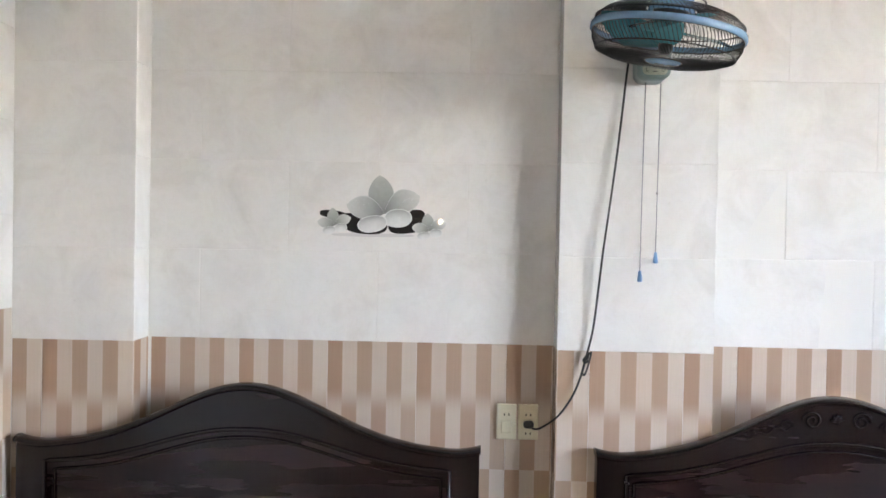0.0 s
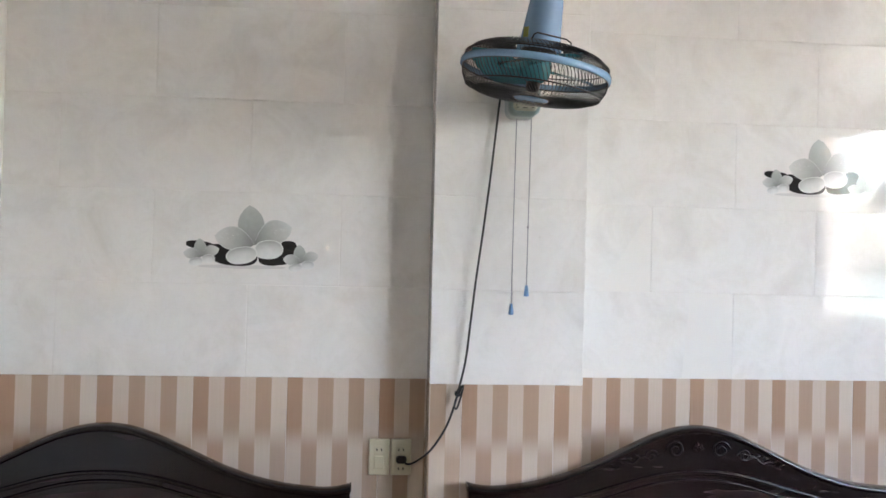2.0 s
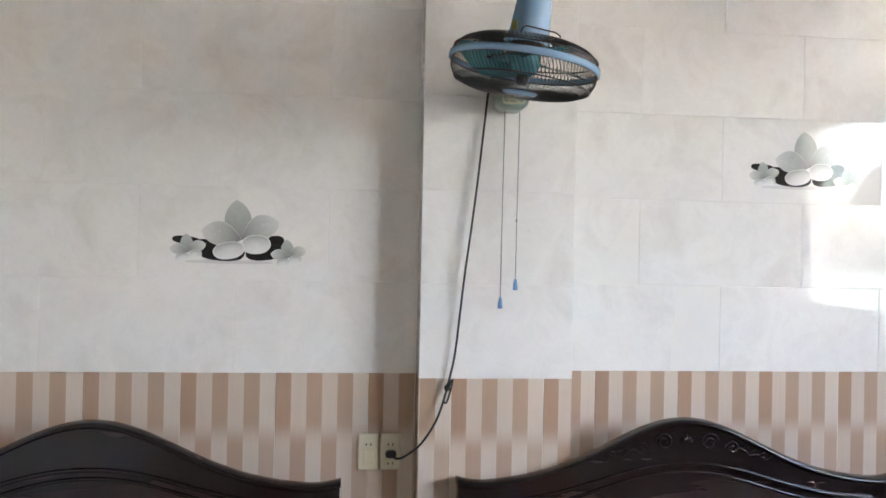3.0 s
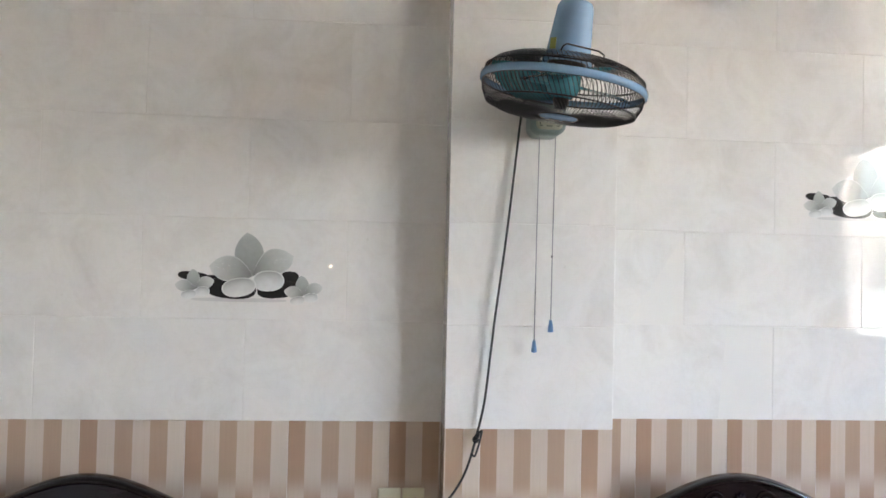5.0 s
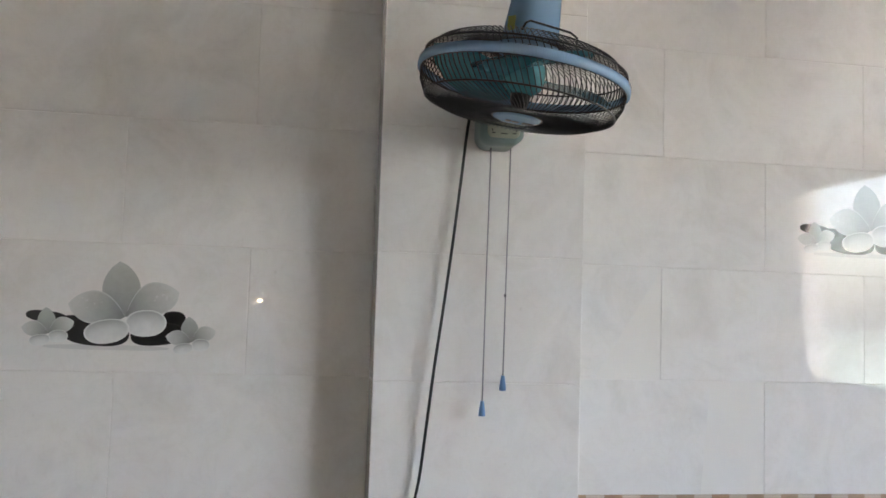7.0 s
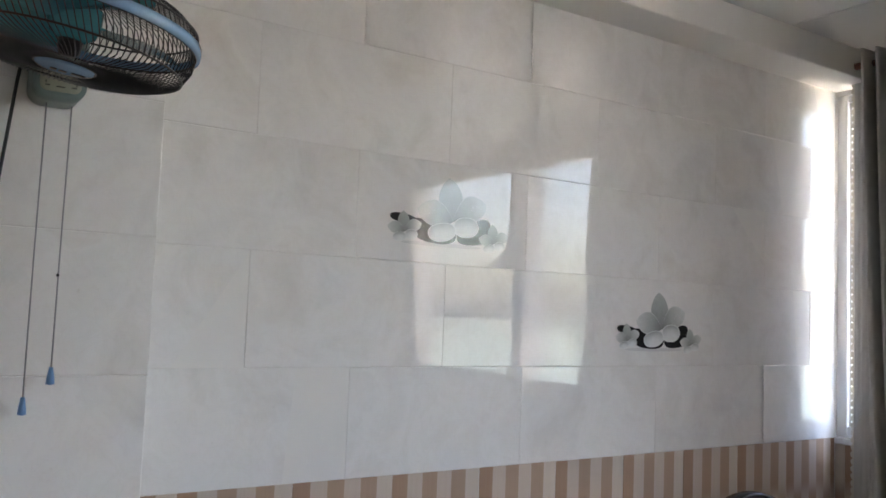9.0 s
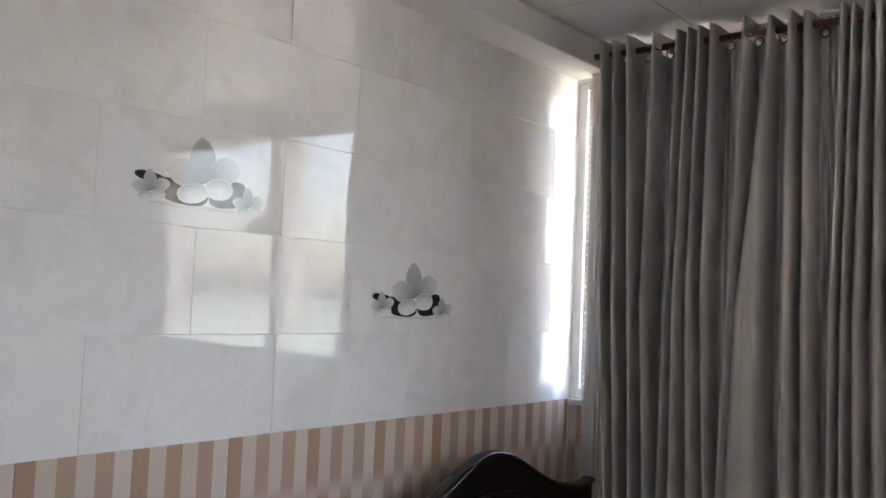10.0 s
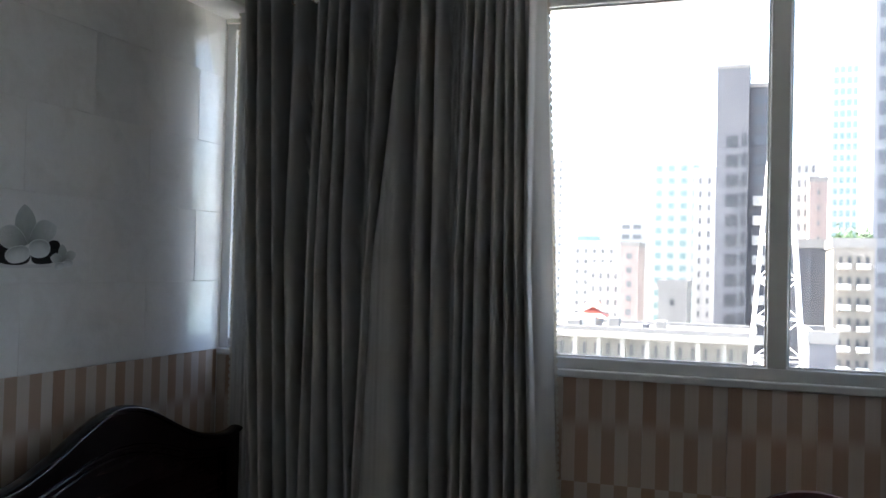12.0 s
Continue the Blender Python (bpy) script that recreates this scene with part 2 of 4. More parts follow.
def thing(name, label, category, group="", m=None):
    ob = new(name)
    ob.empty_display_size = 0.1
    if m is not None:
        ob.matrix_basis = m
    return tagged(ob, label, category, group)


def setting(name, bm, material, label, category, m=None):
    ob = part(name, bm, material, None, "", m)
    return tagged(ob, label, category, "", "structure")


# ---- the room's shell ----
FLOOR_TO_CEILING = 2.785
DADO = 1.2
X_WEST, Y_SOUTH = -1.345, -2.7
NORTH_RIGHT, NORTH_LEFT, COLUMN_FRONT, PILASTER_FRONT = 3.0, 2.926, 2.814, 2.80
COLUMN_L, COLUMN_R, PILASTER_R = 0.419, 0.917, -0.945
SLOPE = 0.03  # the window wall leans a little off square
WINDOW_WALL = pose(3.78, 3.0, 0, 0, 0, -90 + math.degrees(math.atan(SLOPE)))
T = 0.008  # tile thickness
G = 0.0015  # grout lies this far behind the tile face

floor_slab = setting("floor", box(-1.6, 4.3, -2.9, 3.3, -0.2, 0.0), FLOOR_TILE, "beige tiled bedroom floor", "floor")
wall_north = setting("wall_north", box(COLUMN_R - G, 4.2, NORTH_RIGHT + G, 3.3, 0, 2.95), GROUT, "white marbled tile wall with a striped tile dado", "wall")
wall_north_left = setting("wall_north_left", box(-1.6, COLUMN_L + G, NORTH_LEFT + G, 3.3, 0, 2.95), GROUT, "white marbled tile wall with a striped tile dado", "wall")
column = setting("column", box(COLUMN_L + G, COLUMN_R - G, COLUMN_FRONT + G, 3.29, 0, 2.94), GROUT, "white tiled column with a striped tile dado", "column")
pilaster = setting("pilaster", box(-1.5, PILASTER_R - G, PILASTER_FRONT + G, 3.28, 0, 2.94), GROUT, "white tiled corner pilaster with a striped dado", "column")
wall_west = setting("wall_west", box(-1.6, X_WEST - G, -2.9, 3.3, 0, 2.95), PLASTER, "white side wall, tiled near the corner", "wall")
wall_south = setting("wall_south", box(-1.6, 4.3, -2.9, Y_SOUTH, 0, 2.95), REAR_PAINT, "plain tan painted rear wall", "wall")


def ceiling_mesh():
    bm = bmesh.new()
    bm_box(bm, -1.6, 4.3, -2.9, 3.3, FLOOR_TO_CEILING + 0.006, 3.0)
    return bm


ceiling = setting("ceiling", ceiling_mesh(), CEILING_JOINT, "suspended ceiling of white panels with thin dark joints", "ceiling")
panels = bmesh.new()
for i in range(-8, 3):
    for j in range(-9, 2):
        x0, y0 = 3.2 + 0.6 * i, 2.4 + 0.6 * j
        x1, y1 = min(x0 + 0.6, 4.2), min(y0 + 0.6, 2.83)
        x0, y0 = max(x0, -1.4), max(y0, -2.75)
        if x1 - x0 > 0.02 and y1 - y0 > 0.02:
            bm_box(panels, x0 + 0.003, x1 - 0.003, y0 + 0.003, y1 - 0.003, FLOOR_TO_CEILING, FLOOR_TO_CEILING + 0.02)
ceiling_panels = setting("ceiling_panels", panels, CEILING, "smooth glossy white ceiling panels", "ceiling")
beam = setting("beam", box(-1.6, 4.1, 2.822, 3.2, 2.665, FLOOR_TO_CEILING + 0.01, bevel=0.006), PLASTER, "white painted beam along the wall top", "beam")

# ---- window wall: local x runs along the wall, y outwards ----
WIN_L, WIN_R, WIN_B, WIN_T = 0.0, 3.72, 1.205, 2.645
wall_bits = bmesh.new()
bm_box(wall_bits, -0.2, 5.9, G, 0.22, 0, WIN_B - 0.03)
bm_box(wall_bits, -0.2, 5.9, 0.0, 0.22, WIN_T, 2.95)
bm_box(wall_bits, -0.2, WIN_L, 0.0, 0.22, WIN_B - 0.03, WIN_T)
bm_box(wall_bits, WIN_R, 5.9, 0.0, 0.22, WIN_B - 0.03, WIN_T)
wall_east = setting("wall_east", wall_bits, PLASTER, "window wall with a striped tile dado below the sill", "wall", WINDOW_WALL)

window_1 = tagged(new("window_1"), "wide white aluminium window with clear fixed panes", "window", "", "structure")
window_1.matrix_basis = WINDOW_WALL
sill = box(0.005, WIN_R + 0.03, -0.018, 0.2, WIN_B - 0.028, WIN_B, bevel=0.005)
part("window_sill", sill, WINDOW_FRAME, window_1, "white sill board with a rounded edge")
F0, F1 = 0.012, 0.075
part("window_frame", box(WIN_L, WIN_L + 0.045, F0, F1, WIN_B, WIN_T, bevel=0.004), WINDOW_FRAME, window_1)
part("window_frame", box(WIN_R - 0.05, WIN_R, F0, F1, WIN_B, WIN_T, bevel=0.004), WINDOW_FRAME, window_1)
part("window_frame", box(WIN_L + 0.045, WIN_R - 0.05, F0, F1, WIN_B, WIN_B + 0.045, bevel=0.004), WINDOW_FRAME, window_1)
part("window_frame", box(WIN_L + 0.045, WIN_R - 0.05, F0, F1, WIN_T - 0.03, WIN_T, bevel=0.004), WINDOW_FRAME, window_1)
mullions = (1.18, 2.307)
for u in mullions:
    part("mullion", box(u - 0.035, u + 0.035, F0 - 0.004, 0.22, WIN_B + 0.045, WIN_T - 0.03, bevel=0.006), WINDOW_FRAME, window_1, "broad white mullion")
edges = [WIN_L + 0.045, *[u + s * 0.035 for u in mullions for s in (-1, 1)], WIN_R - 0.05]
for a, b in zip(edges[::2], edges[1::2]):
    g = part("pane", box(a, b, 0.04, 0.045, WIN_B + 0.045, WIN_T - 0.03), GLASS, window_1, "clear window glass")
    g.visible_shadow = False
    seal = bmesh.new()
    zb, zt = WIN_B + 0.045, WIN_T - 0.03
    for x0, x1, z0, z1 in ((a, a + 0.008, zb, zt), (b - 0.008, b, zb, zt), (a + 0.008, b - 0.008, zb, zb + 0.008), (a + 0.008, b - 0.008, zt - 0.008, zt)):
        bm_box(seal, x0, x1, 0.03, 0.039, z0, z1)
    part("gasket", seal, WINDOW_FRAME, window_1)


# ---- headboards ----
def head_top(s):
    a = abs(s)
    flare = max(0.0, (a - 0.86) / 0.14)
    return 0.872 + 0.203 * math.exp(-((a / 0.48) ** 2)) + 0.018 * flare * flare


def head_inner(s):
    return 0.815 + 0.12 * math.exp(-((abs(s) / 0.5) ** 2.2))


def strip(bm, half, s0, s1, low, high, y0, y1, steps=64):
    """A board between two curves over the width, with a front at y0."""
    rows = []
    for i in range(steps + 1):
        s = s0 + (s1 - s0) * i / steps
        a, b = low(s), high(s)
        rows.append([bm.verts.new((s * half, y, z)) for y, z in ((y0, a), (y0, b), (y1, b), (y1, a))])
    for a, b in zip(rows, rows[1:]):
        for k in range(4):
            bm.faces.new((a[k], b[k], b[(k + 1) % 4], a[(k + 1) % 4]))
    bm.faces.new(rows[0])
    bm.faces.new(rows[-1][::-1])
    bmesh.ops.recalc_face_normals(bm, faces=bm.faces)
    return bm


def scroll(cx, cz, r, turns, hand, y):
    return [(cx + hand * r * (1 - 0.8 * k / 24) * math.cos(turns * 6.283 * k / 24), y, cz + r * (1 - 0.8 * k / 24) * math.sin(turns * 6.283 * k / 24)) for k in range(25)]


def headboard(label, m, half=0.743, carved=False, group="bed headboards"):
    ob = thing("bed_headboard", label, "headboard", group, m)
    part("panel", strip(bmesh.new(), half, -0.9, 0.9, lambda s: 0.30, lambda s: head_inner(s) + 0.02, 0.016, 0.04), PANEL_WOOD, ob, "recessed dark red panel")
    part("top_rail", strip(bmesh.new(), half, -0.868, 0.868, head_inner, lambda s: head_top(s) - 0.012, 0.0, 0.044), HEADBOARD, ob)
    for s in (-1, 1):
        part("post", strip(bmesh.new(), half, s * 0.868, s * 0.995, lambda q: 0.0, lambda q: head_top(q) - 0.012, 0.0, 0.044, 10), HEADBOARD, ob)
    part("bottom_rail", box(-half * 0.868, half * 0.868, 0.0, 0.044, 0.28, 0.42, bevel=0.004), HEADBOARD, ob)
    cap = bmesh.new()
    path = [(half * s, 0.020, head_top(s) - 0.008) for s in (i / 48 for i in range(-48, 49))]
    rows = []
    for x, y, z in path:
        rows.append([cap.verts.new((x, y + 0.034 * math.cos(t), z + 0.013 * math.sin(t))) for t in (6.2832 * k / 12 for k in range(12))])
    for a, b in zip(rows, rows[1:]):
        for k in range(12):
            cap.faces.new((a[k], b[k], b[(k + 1) % 12], a[(k + 1) % 12])).smooth = True
    cap.faces.new(rows[0])
    cap.faces.new(rows[-1][::-1])
    bmesh.ops.recalc_face_normals(cap, faces=cap.faces)
    part("cap_moulding", cap, HEADBOARD, ob, "rounded worn moulding along the top")
    bead = [(half * s, -0.002, head_inner(s)) for s in (i / 40 * 0.868 for i in range(-40, 41))]
    bead = [(bead[0][0], -0.002, 0.43), *bead, (bead[-1][0], -0.002, 0.43)]
    part("bead", tube(bead, 0.007, 6), HEADBOARD, ob)
    bead2 = [(x * 0.96, 0.015, z - 0.03) for x, y, z in bead]
    part("inner_bead", tube(bead2, 0.006, 6), HEADBOARD, ob)
    zc = 1.005
    pieces = []
    for hand in (-1, 1):
        pieces.append((scroll(hand * 0.075, zc, 0.03, 1.6, hand, -0.002), 0.0045))
        pieces.append((scroll(hand * 0.155, zc - 0.02, 0.022, 1.4, -hand, -0.002), 0.004))
        pieces.append(([(hand * (0.17 + 0.012 * k), -0.002, zc - 0.025 - 0.0035 * k + 0.008 * math.sin(k * 1.3)) for k in range(10)], [0.006 - 0.0005 * k for k in range(10)]))
        for k in range(4):
            x, z = hand * (0.19 + 0.028 * k), zc - 0.03 - 0.009 * k
            pieces.append(([(x, -0.002, z), (x + hand * 0.012, -0.004, z + 0.012), (x + hand * 0.022, -0.002, z + 0.014)], [0.003, 0.006, 0.001]))
    for k in range(5):
        a = 0.5 + k * 0.54
        pieces.append(([(0, -0.002, zc - 0.008), (0.016 * math.cos(a), -0.004, zc - 0.008 + 0.022 * math.sin(a)), (0.024 * math.cos(a), -0.002, zc - 0.008 + 0.034 * math.sin(a))], [0.003, 0.006, 0.001]))
    for points, radius in pieces if carved else ():
        part("carved_scroll", tube(points, radius, 6), HEADBOARD, ob)
    return ob


headboard("dark mahogany headboard with a curved top beside the corner pilaster", pose(-0.562, 2.75, 0))
headboard("dark mahogany headboard with carved scrolls before the tiled column", pose(1.285, 2.76, 0), carved=True)
headboard("dark mahogany headboard with a curved top beside the grey curtain", pose(2.975, 2.80, 0), 0.70)


# ---- curtains ----
# each fold: where it stands at the top, at mid height and low down, then its half width at the top and low down
FOLDS = (
    (0.232, 0.255, 0.304, 0.028, 0.026), (0.289, 0.311, 0.350, 0.024, 0.026), (0.355, 0.383, 0.415, 0.024, 0.022),
    (0.460, 0.441, 0.480, 0.025, 0.028), (0.558, 0.538, 0.525, 0.024, 0.024), (0.603, 0.575, 0.581, 0.022, 0.028),
    (0.640, 0.620, 0.652, 0.024, 0.036), (0.698, 0.683, 0.719, 0.030, 0.024), (0.822, 0.788, 0.757, 0.025, 0.020),
    (0.909, 0.854, 0.847, 0.028, 0.092), (0.996, 0.989, 0.999, 0.024, 0.034), (1.052, 1.058, 1.072, 0.030, 0.034),
    (1.170, 1.148, 1.150, 0.022, 0.026), (1.206, 1.186, 1.190, 0.021, 0.022), (1.250, 1.230, 1.241, 0.024, 0.032),
    (1.293, 1.293, 1.310, 0.024, 0.030), (1.324, 1.339, 1.360, 0.020, 0.026), (1.362, 1.380, 1.405, 0.024, 0.026),
    (1.414, 1.418, 1.459, 0.026, 0.030),
)
BORDER = (1.464, 1.503, 1.536)
CURTAIN_TOP, CURTAIN_END, ROD_Z, CURTAIN_OFF = 2.758, 0.06, 2.708, 0.08
CURTAIN_LEFT = 0.122
EYELETS = (0.313, 0.385, 0.483, 0.736, 0.847, 0.943, 1.092)
CURTAIN_FRAME = pose(3.695, 3.0, 0, 0, 0, -90 + math.degrees(math.atan(0.07)))


def along(a, b, c, z):
    """A value that is a at the curtain's top, b at mid height and c low down."""
    if z > 1.65:
        return b + (a - b) * (z - 1.65) / 0.883
    return b + (c - b) * (1.65 - z) / 0.92


def cloth_depth(u, z, folds, right):
    """How far the cloth stands in front of its rearmost line."""
    best = 0.0
    for p, w, reach in folds:
        broad = min(1.0, max(0.0, (w - 0.03) / 0.03))
        t = abs(u - p) / (w * (0.76 + 0.24 * broad))
        if t < 1:
            power = 2.6 + 2.4 * broad
            best = max(best, reach * (1 - t ** power) ** 0.65)
    best += (0.004 * math.sin(u * 173 + 1.3 * z) * math.sin(u * 61 + 0.5) + 0.003 * math.sin(u * 331)) * max(0.15, 1 - best / 0.12)
    if u < 0.215:
        s = (0.215 - u) / (0.215 - CURTAIN_LEFT)
        best = best * (1 - s) - 0.007 * s * s
    start = right - 0.075
    if u > start:
        s = (u - start) / 0.075
        best = max(best, 0.10) * (1 - s ** 1.6) + 0.025 * s
    return best


def curtain(label):
    """An eyelet curtain: rounded folds stand in front of the rod, the cloth between them passes behind it."""
    ob = thing("curtain", label, "curtain", "", CURTAIN_FRAME)
    bm = bmesh.new()
    rnd = random.Random(5)
    reaches = [0.128 + 0.03 * rnd.random() for _ in FOLDS]
    heights = [CURTAIN_TOP - 0.004 * k for k in range(27)]
    heights += [heights[-1] + (CURTAIN_END - heights[-1]) * k / 44 for k in range(1, 45)]
    columns = 440
    grid, spots = [], []
    for z in heights:
        right = along(*BORDER, z)
        folds = [(along(a, b, c, z), max(0.012, along(w0, (w0 + w1) / 2, w1, z)), r) for (a, b, c, w0, w1), r in zip(FOLDS, reaches)]
        line = []
        for k in range(columns + 1):
            u = CURTAIN_LEFT + (right - CURTAIN_LEFT) * k / columns
            top = z + 0.006 * math.sin(u * 40) if z == CURTAIN_TOP else z
            line.append(Vector((u, -CURTAIN_OFF + 0.085 - cloth_depth(u, z, folds, right), top)))
        spots.append(line)
        grid.append([bm.verts.new(p) for p in line])
    for r in range(len(grid) - 1):
        a, b = grid[r], grid[r + 1]
        for k in range(columns):
            c = (spots[r][k] + spots[r + 1][k + 1]) / 2
            hole = any(((c.x - e) / 0.012) ** 2 + ((c.z - ROD_Z + 0.021) / 0.011) ** 2 < 1 for e in EYELETS)
            if not hole:
                face = bm.faces.new((a[k], b[k], b[k + 1], a[k + 1]))
                face.smooth, face.material_index = True, int(k > columns * 0.962)
    cloth = part("cloth", bm, (CURTAIN, CURTAIN_HEM), ob)
    thick = cloth.modifiers.new("thickness", "SOLIDIFY")
    thick.thickness = 0.0012
    for hand in (-1, 1):
        trim = bmesh.new()
        z, k = CURTAIN_TOP - 0.01, 0
        while z > 0.1:
            u = CURTAIN_LEFT if hand < 0 else along(*BORDER, z)
            y = -CURTAIN_OFF + (0.092 if hand < 0 else 0.06)
            ring = [trim.verts.new((u + hand * 0.014 * math.sin(t), y + 0.001 * (k % 2), z + 0.015 * math.cos(t))) for t in (3.1416 * q / 8 for q in range(9))]
            trim.faces.new(ring)
            z, k = z - 0.0285, k + 1
        bmesh.ops.solidify(trim, geom=trim.faces[:], thickness=0.002)
        part("scalloped_trim", trim, LACE, ob, "pale scalloped lace edging")
    for u in EYELETS:
        ring = [(u + 0.016 * math.cos(t), -CURTAIN_OFF + 0.075, ROD_Z - 0.012 + 0.018 * math.sin(t)) for t in (6.2832 * q / 16 for q in range(16))]
        part("eyelet", tube(ring, 0.0035, 6, True), BRONZE, ob)
    return ob


curtain("grey-beige blackout curtain hanging in deep folds over the window")
rod = thing("curtain_rod", "red-brown wooden curtain rod above the window", "curtain rod", "", CURTAIN_FRAME)
part("pole", tube([(0.03, -CURTAIN_OFF, ROD_Z), (3.1, -CURTAIN_OFF, ROD_Z)], 0.014, 16), ROD_WOOD, rod)
for u in (0.06, 1.75, 3.0):
    part("bracket", box(u - 0.01, u + 0.01, -CURTAIN_OFF + 0.008, 0.085 - 0.04 * u, ROD_Z - 0.02, ROD_Z + 0.012, bevel=0.003), BRONZE, rod)
part("finial", lathe([(0, -0.03), (0.022, -0.018), (0.026, 0), (0.018, 0.02), (0, 0.026)], 16), ROD_WOOD, rod, m=pose(3.12, -CURTAIN_OFF, ROD_Z, 0, 90, 0))


def rounded_box(x0, x1, y0, y1, z0, z1, radius):
    """A box whose outline, seen from the front, has round corners."""
    bm = bmesh.new()
    outline = []
    for cx, cz, start in ((x1 - radius, z1 - radius, 0), (x0 + radius, z1 - radius, 90), (x0 + radius, z0 + radius, 180), (x1 - radius, z0 + radius, 270)):
        for k in range(7):
            a = radians(start + 15 * k)
            outline.append((cx + radius * math.cos(a), cz + radius * math.sin(a)))
    c = 0.006
    mx, mz = (x0 + x1) / 2, (z0 + z1) / 2
    rows = []
    for y, inset in ((y1, 0.0), (y0 + c, 0.0), (y0 + c * 0.3, 0.003), (y0, 0.007)):
        rows.append([bm.verts.new((x - math.copysign(min(inset, abs(x - mx)), x - mx), y, z - math.copysign(min(inset, abs(z - mz)), z - mz))) for x, z in outline])
    n = len(outline)
    for a, b in zip(rows, rows[1:]):
        for k in range(n):
            bm.faces.new((a[k], a[(k + 1) % n], b[(k + 1) % n], b[k])).smooth = True
    bm.faces.new(rows[0])
    bm.faces.new(rows[-1])
    bmesh.ops.recalc_face_normals(bm, faces=bm.faces)
    return bm


# ---- wall fan ----
fan = thing("wall_fan", "light blue wall fan with a black wire cage, head hanging downwards", "fan")
HEAD = pose(0.668, 2.47, 2.128, 2.5, 7.7, 0)
RING_R = 0.209


def wire_mesh(profile, twist, radius=0.00105):
    n = len(profile) - 1
    return to_mesh("wire", tube([(r * math.cos(twist * i / n), r * math.sin(twist * i / n), z) for i, (r, z) in enumerate(profile)], radius, 4), FAN_BLACK)


def hoop(bm, r, z, radius=0.0016, sides=64):
    bm_tube(bm, [(r * math.cos(t), r * math.sin(t), z) for t in (6.28319 * k / sides for k in range(sides))], radius, 5, True)


band = lathe([(RING_R - 0.002, -0.009), (RING_R + 0.004, -0.008), (RING_R + 0.005, 0.0), (RING_R + 0.004, 0.009), (RING_R - 0.002, 0.010), (RING_R - 0.003, 0.0), (RING_R - 0.002, -0.009)], 72)
part("ring", band, FAN_BLUE, fan, "light blue plastic ring around the cage", HEAD)
front_profile = [(RING_R - 0.002, -0.004), (RING_R - 0.005, -0.030), (RING_R - 0.018, -0.056), (0.165, -0.067), (0.12, -0.072), (0.08, -0.074), (0.05, -0.075)]
rear_profile = [(RING_R - 0.002, 0.006), (RING_R - 0.006, 0.028), (RING_R - 0.026, 0.046), (0.16, 0.056), (0.11, 0.062), (0.07, 0.064)]
for name, profile, count, twist, hoops in (
    ("front_guard", front_profile, 110, 0.35, ((RING_R - 0.003, -0.008), (RING_R - 0.018, -0.056), (0.05, -0.075))),
    ("rear_guard", rear_profile, 100, -0.25, ((RING_R - 0.006, 0.028), (0.07, 0.065))),
):
    bm = bmesh.new()
    for r, z in hoops:
        hoop(bm, r, z, 0.002)
    guard = part(name, bm, FAN_BLACK, fan, "black wire cage", HEAD)
    wire = wire_mesh(profile, twist)
    for k in range(count):
        part("wire", wire, FAN_BLACK, guard, "", pose(0, 0, 0, 0, 0, 360 * k / count))
handle_path = [(-0.046, -0.13, 0.058), (-0.042, -0.135, 0.071), (-0.034, -0.134, 0.077), (0.049, -0.118, 0.077), (0.064, -0.114, 0.071), (0.066, -0.112, 0.056)]
part("guard_handle", tube(handle_path, 0.0022, 6), FAN_BLACK, fan, "bent wire handle", HEAD)
cap = part("cap", lathe([(0, -0.084), (0.035, -0.082), (0.046, -0.080), (0.05, -0.075), (0.046, -0.072), (0, -0.072)], 40), FAN_BLUE, fan, "round blue badge cap", HEAD)
marks = bmesh.new()
for x, w in ((-0.022, 0.01), (-0.008, 0.012), (0.012, 0.022)):
    bm_box(marks, x, x + w, -0.006, 0.006, -0.0848, -0.0832)
part("badge", marks, INK, cap, "small dark lettering marks")
part("hub", lathe([(0, -0.030), (0.022, -0.028), (0.038, -0.016), (0.043, 0.0), (0.043, 0.03), (0, 0.032)], 32), FAN_TEAL, fan, "teal blade hub", HEAD)
part("hub_nut", lathe([(0, -0.056), (0.014, -0.055), (0.019, -0.045), (0.021, -0.029), (0, -0.028)], 16), FAN_BLACK, fan, "black lock nut", HEAD)


def blade():
    bm = bmesh.new()
    rows = []
    for i in range(13):
        f = i / 12
        r = 0.04 + 0.148 * f
        width = 0.80 * (0.45 + 0.75 * math.sin(math.pi * min(1.0, 0.25 + 0.62 * f)) * (1 if f < 0.75 else 1 - 1.6 * (f - 0.75) ** 1.2))
        row = []
        for j in range(9):
            a = (j / 8 - 0.5) * 2 * width + 0.35 * f
            z = 0.012 + 0.055 * (j / 8 - 0.5) * (0.5 + 0.5 * f)
            row.append(bm.verts.new((r * math.cos(a), r * math.sin(a), z)))
        rows.append(row)
    for a, b in zip(rows, rows[1:]):
        for k in range(8):
            bm.faces.new((a[k], b[k], b[k + 1], a[k + 1])).smooth = True
    bmesh.ops.solidify(bm, geom=bm.faces[:], thickness=0.002)
    return to_mesh("blade", bm, FAN_TEAL)


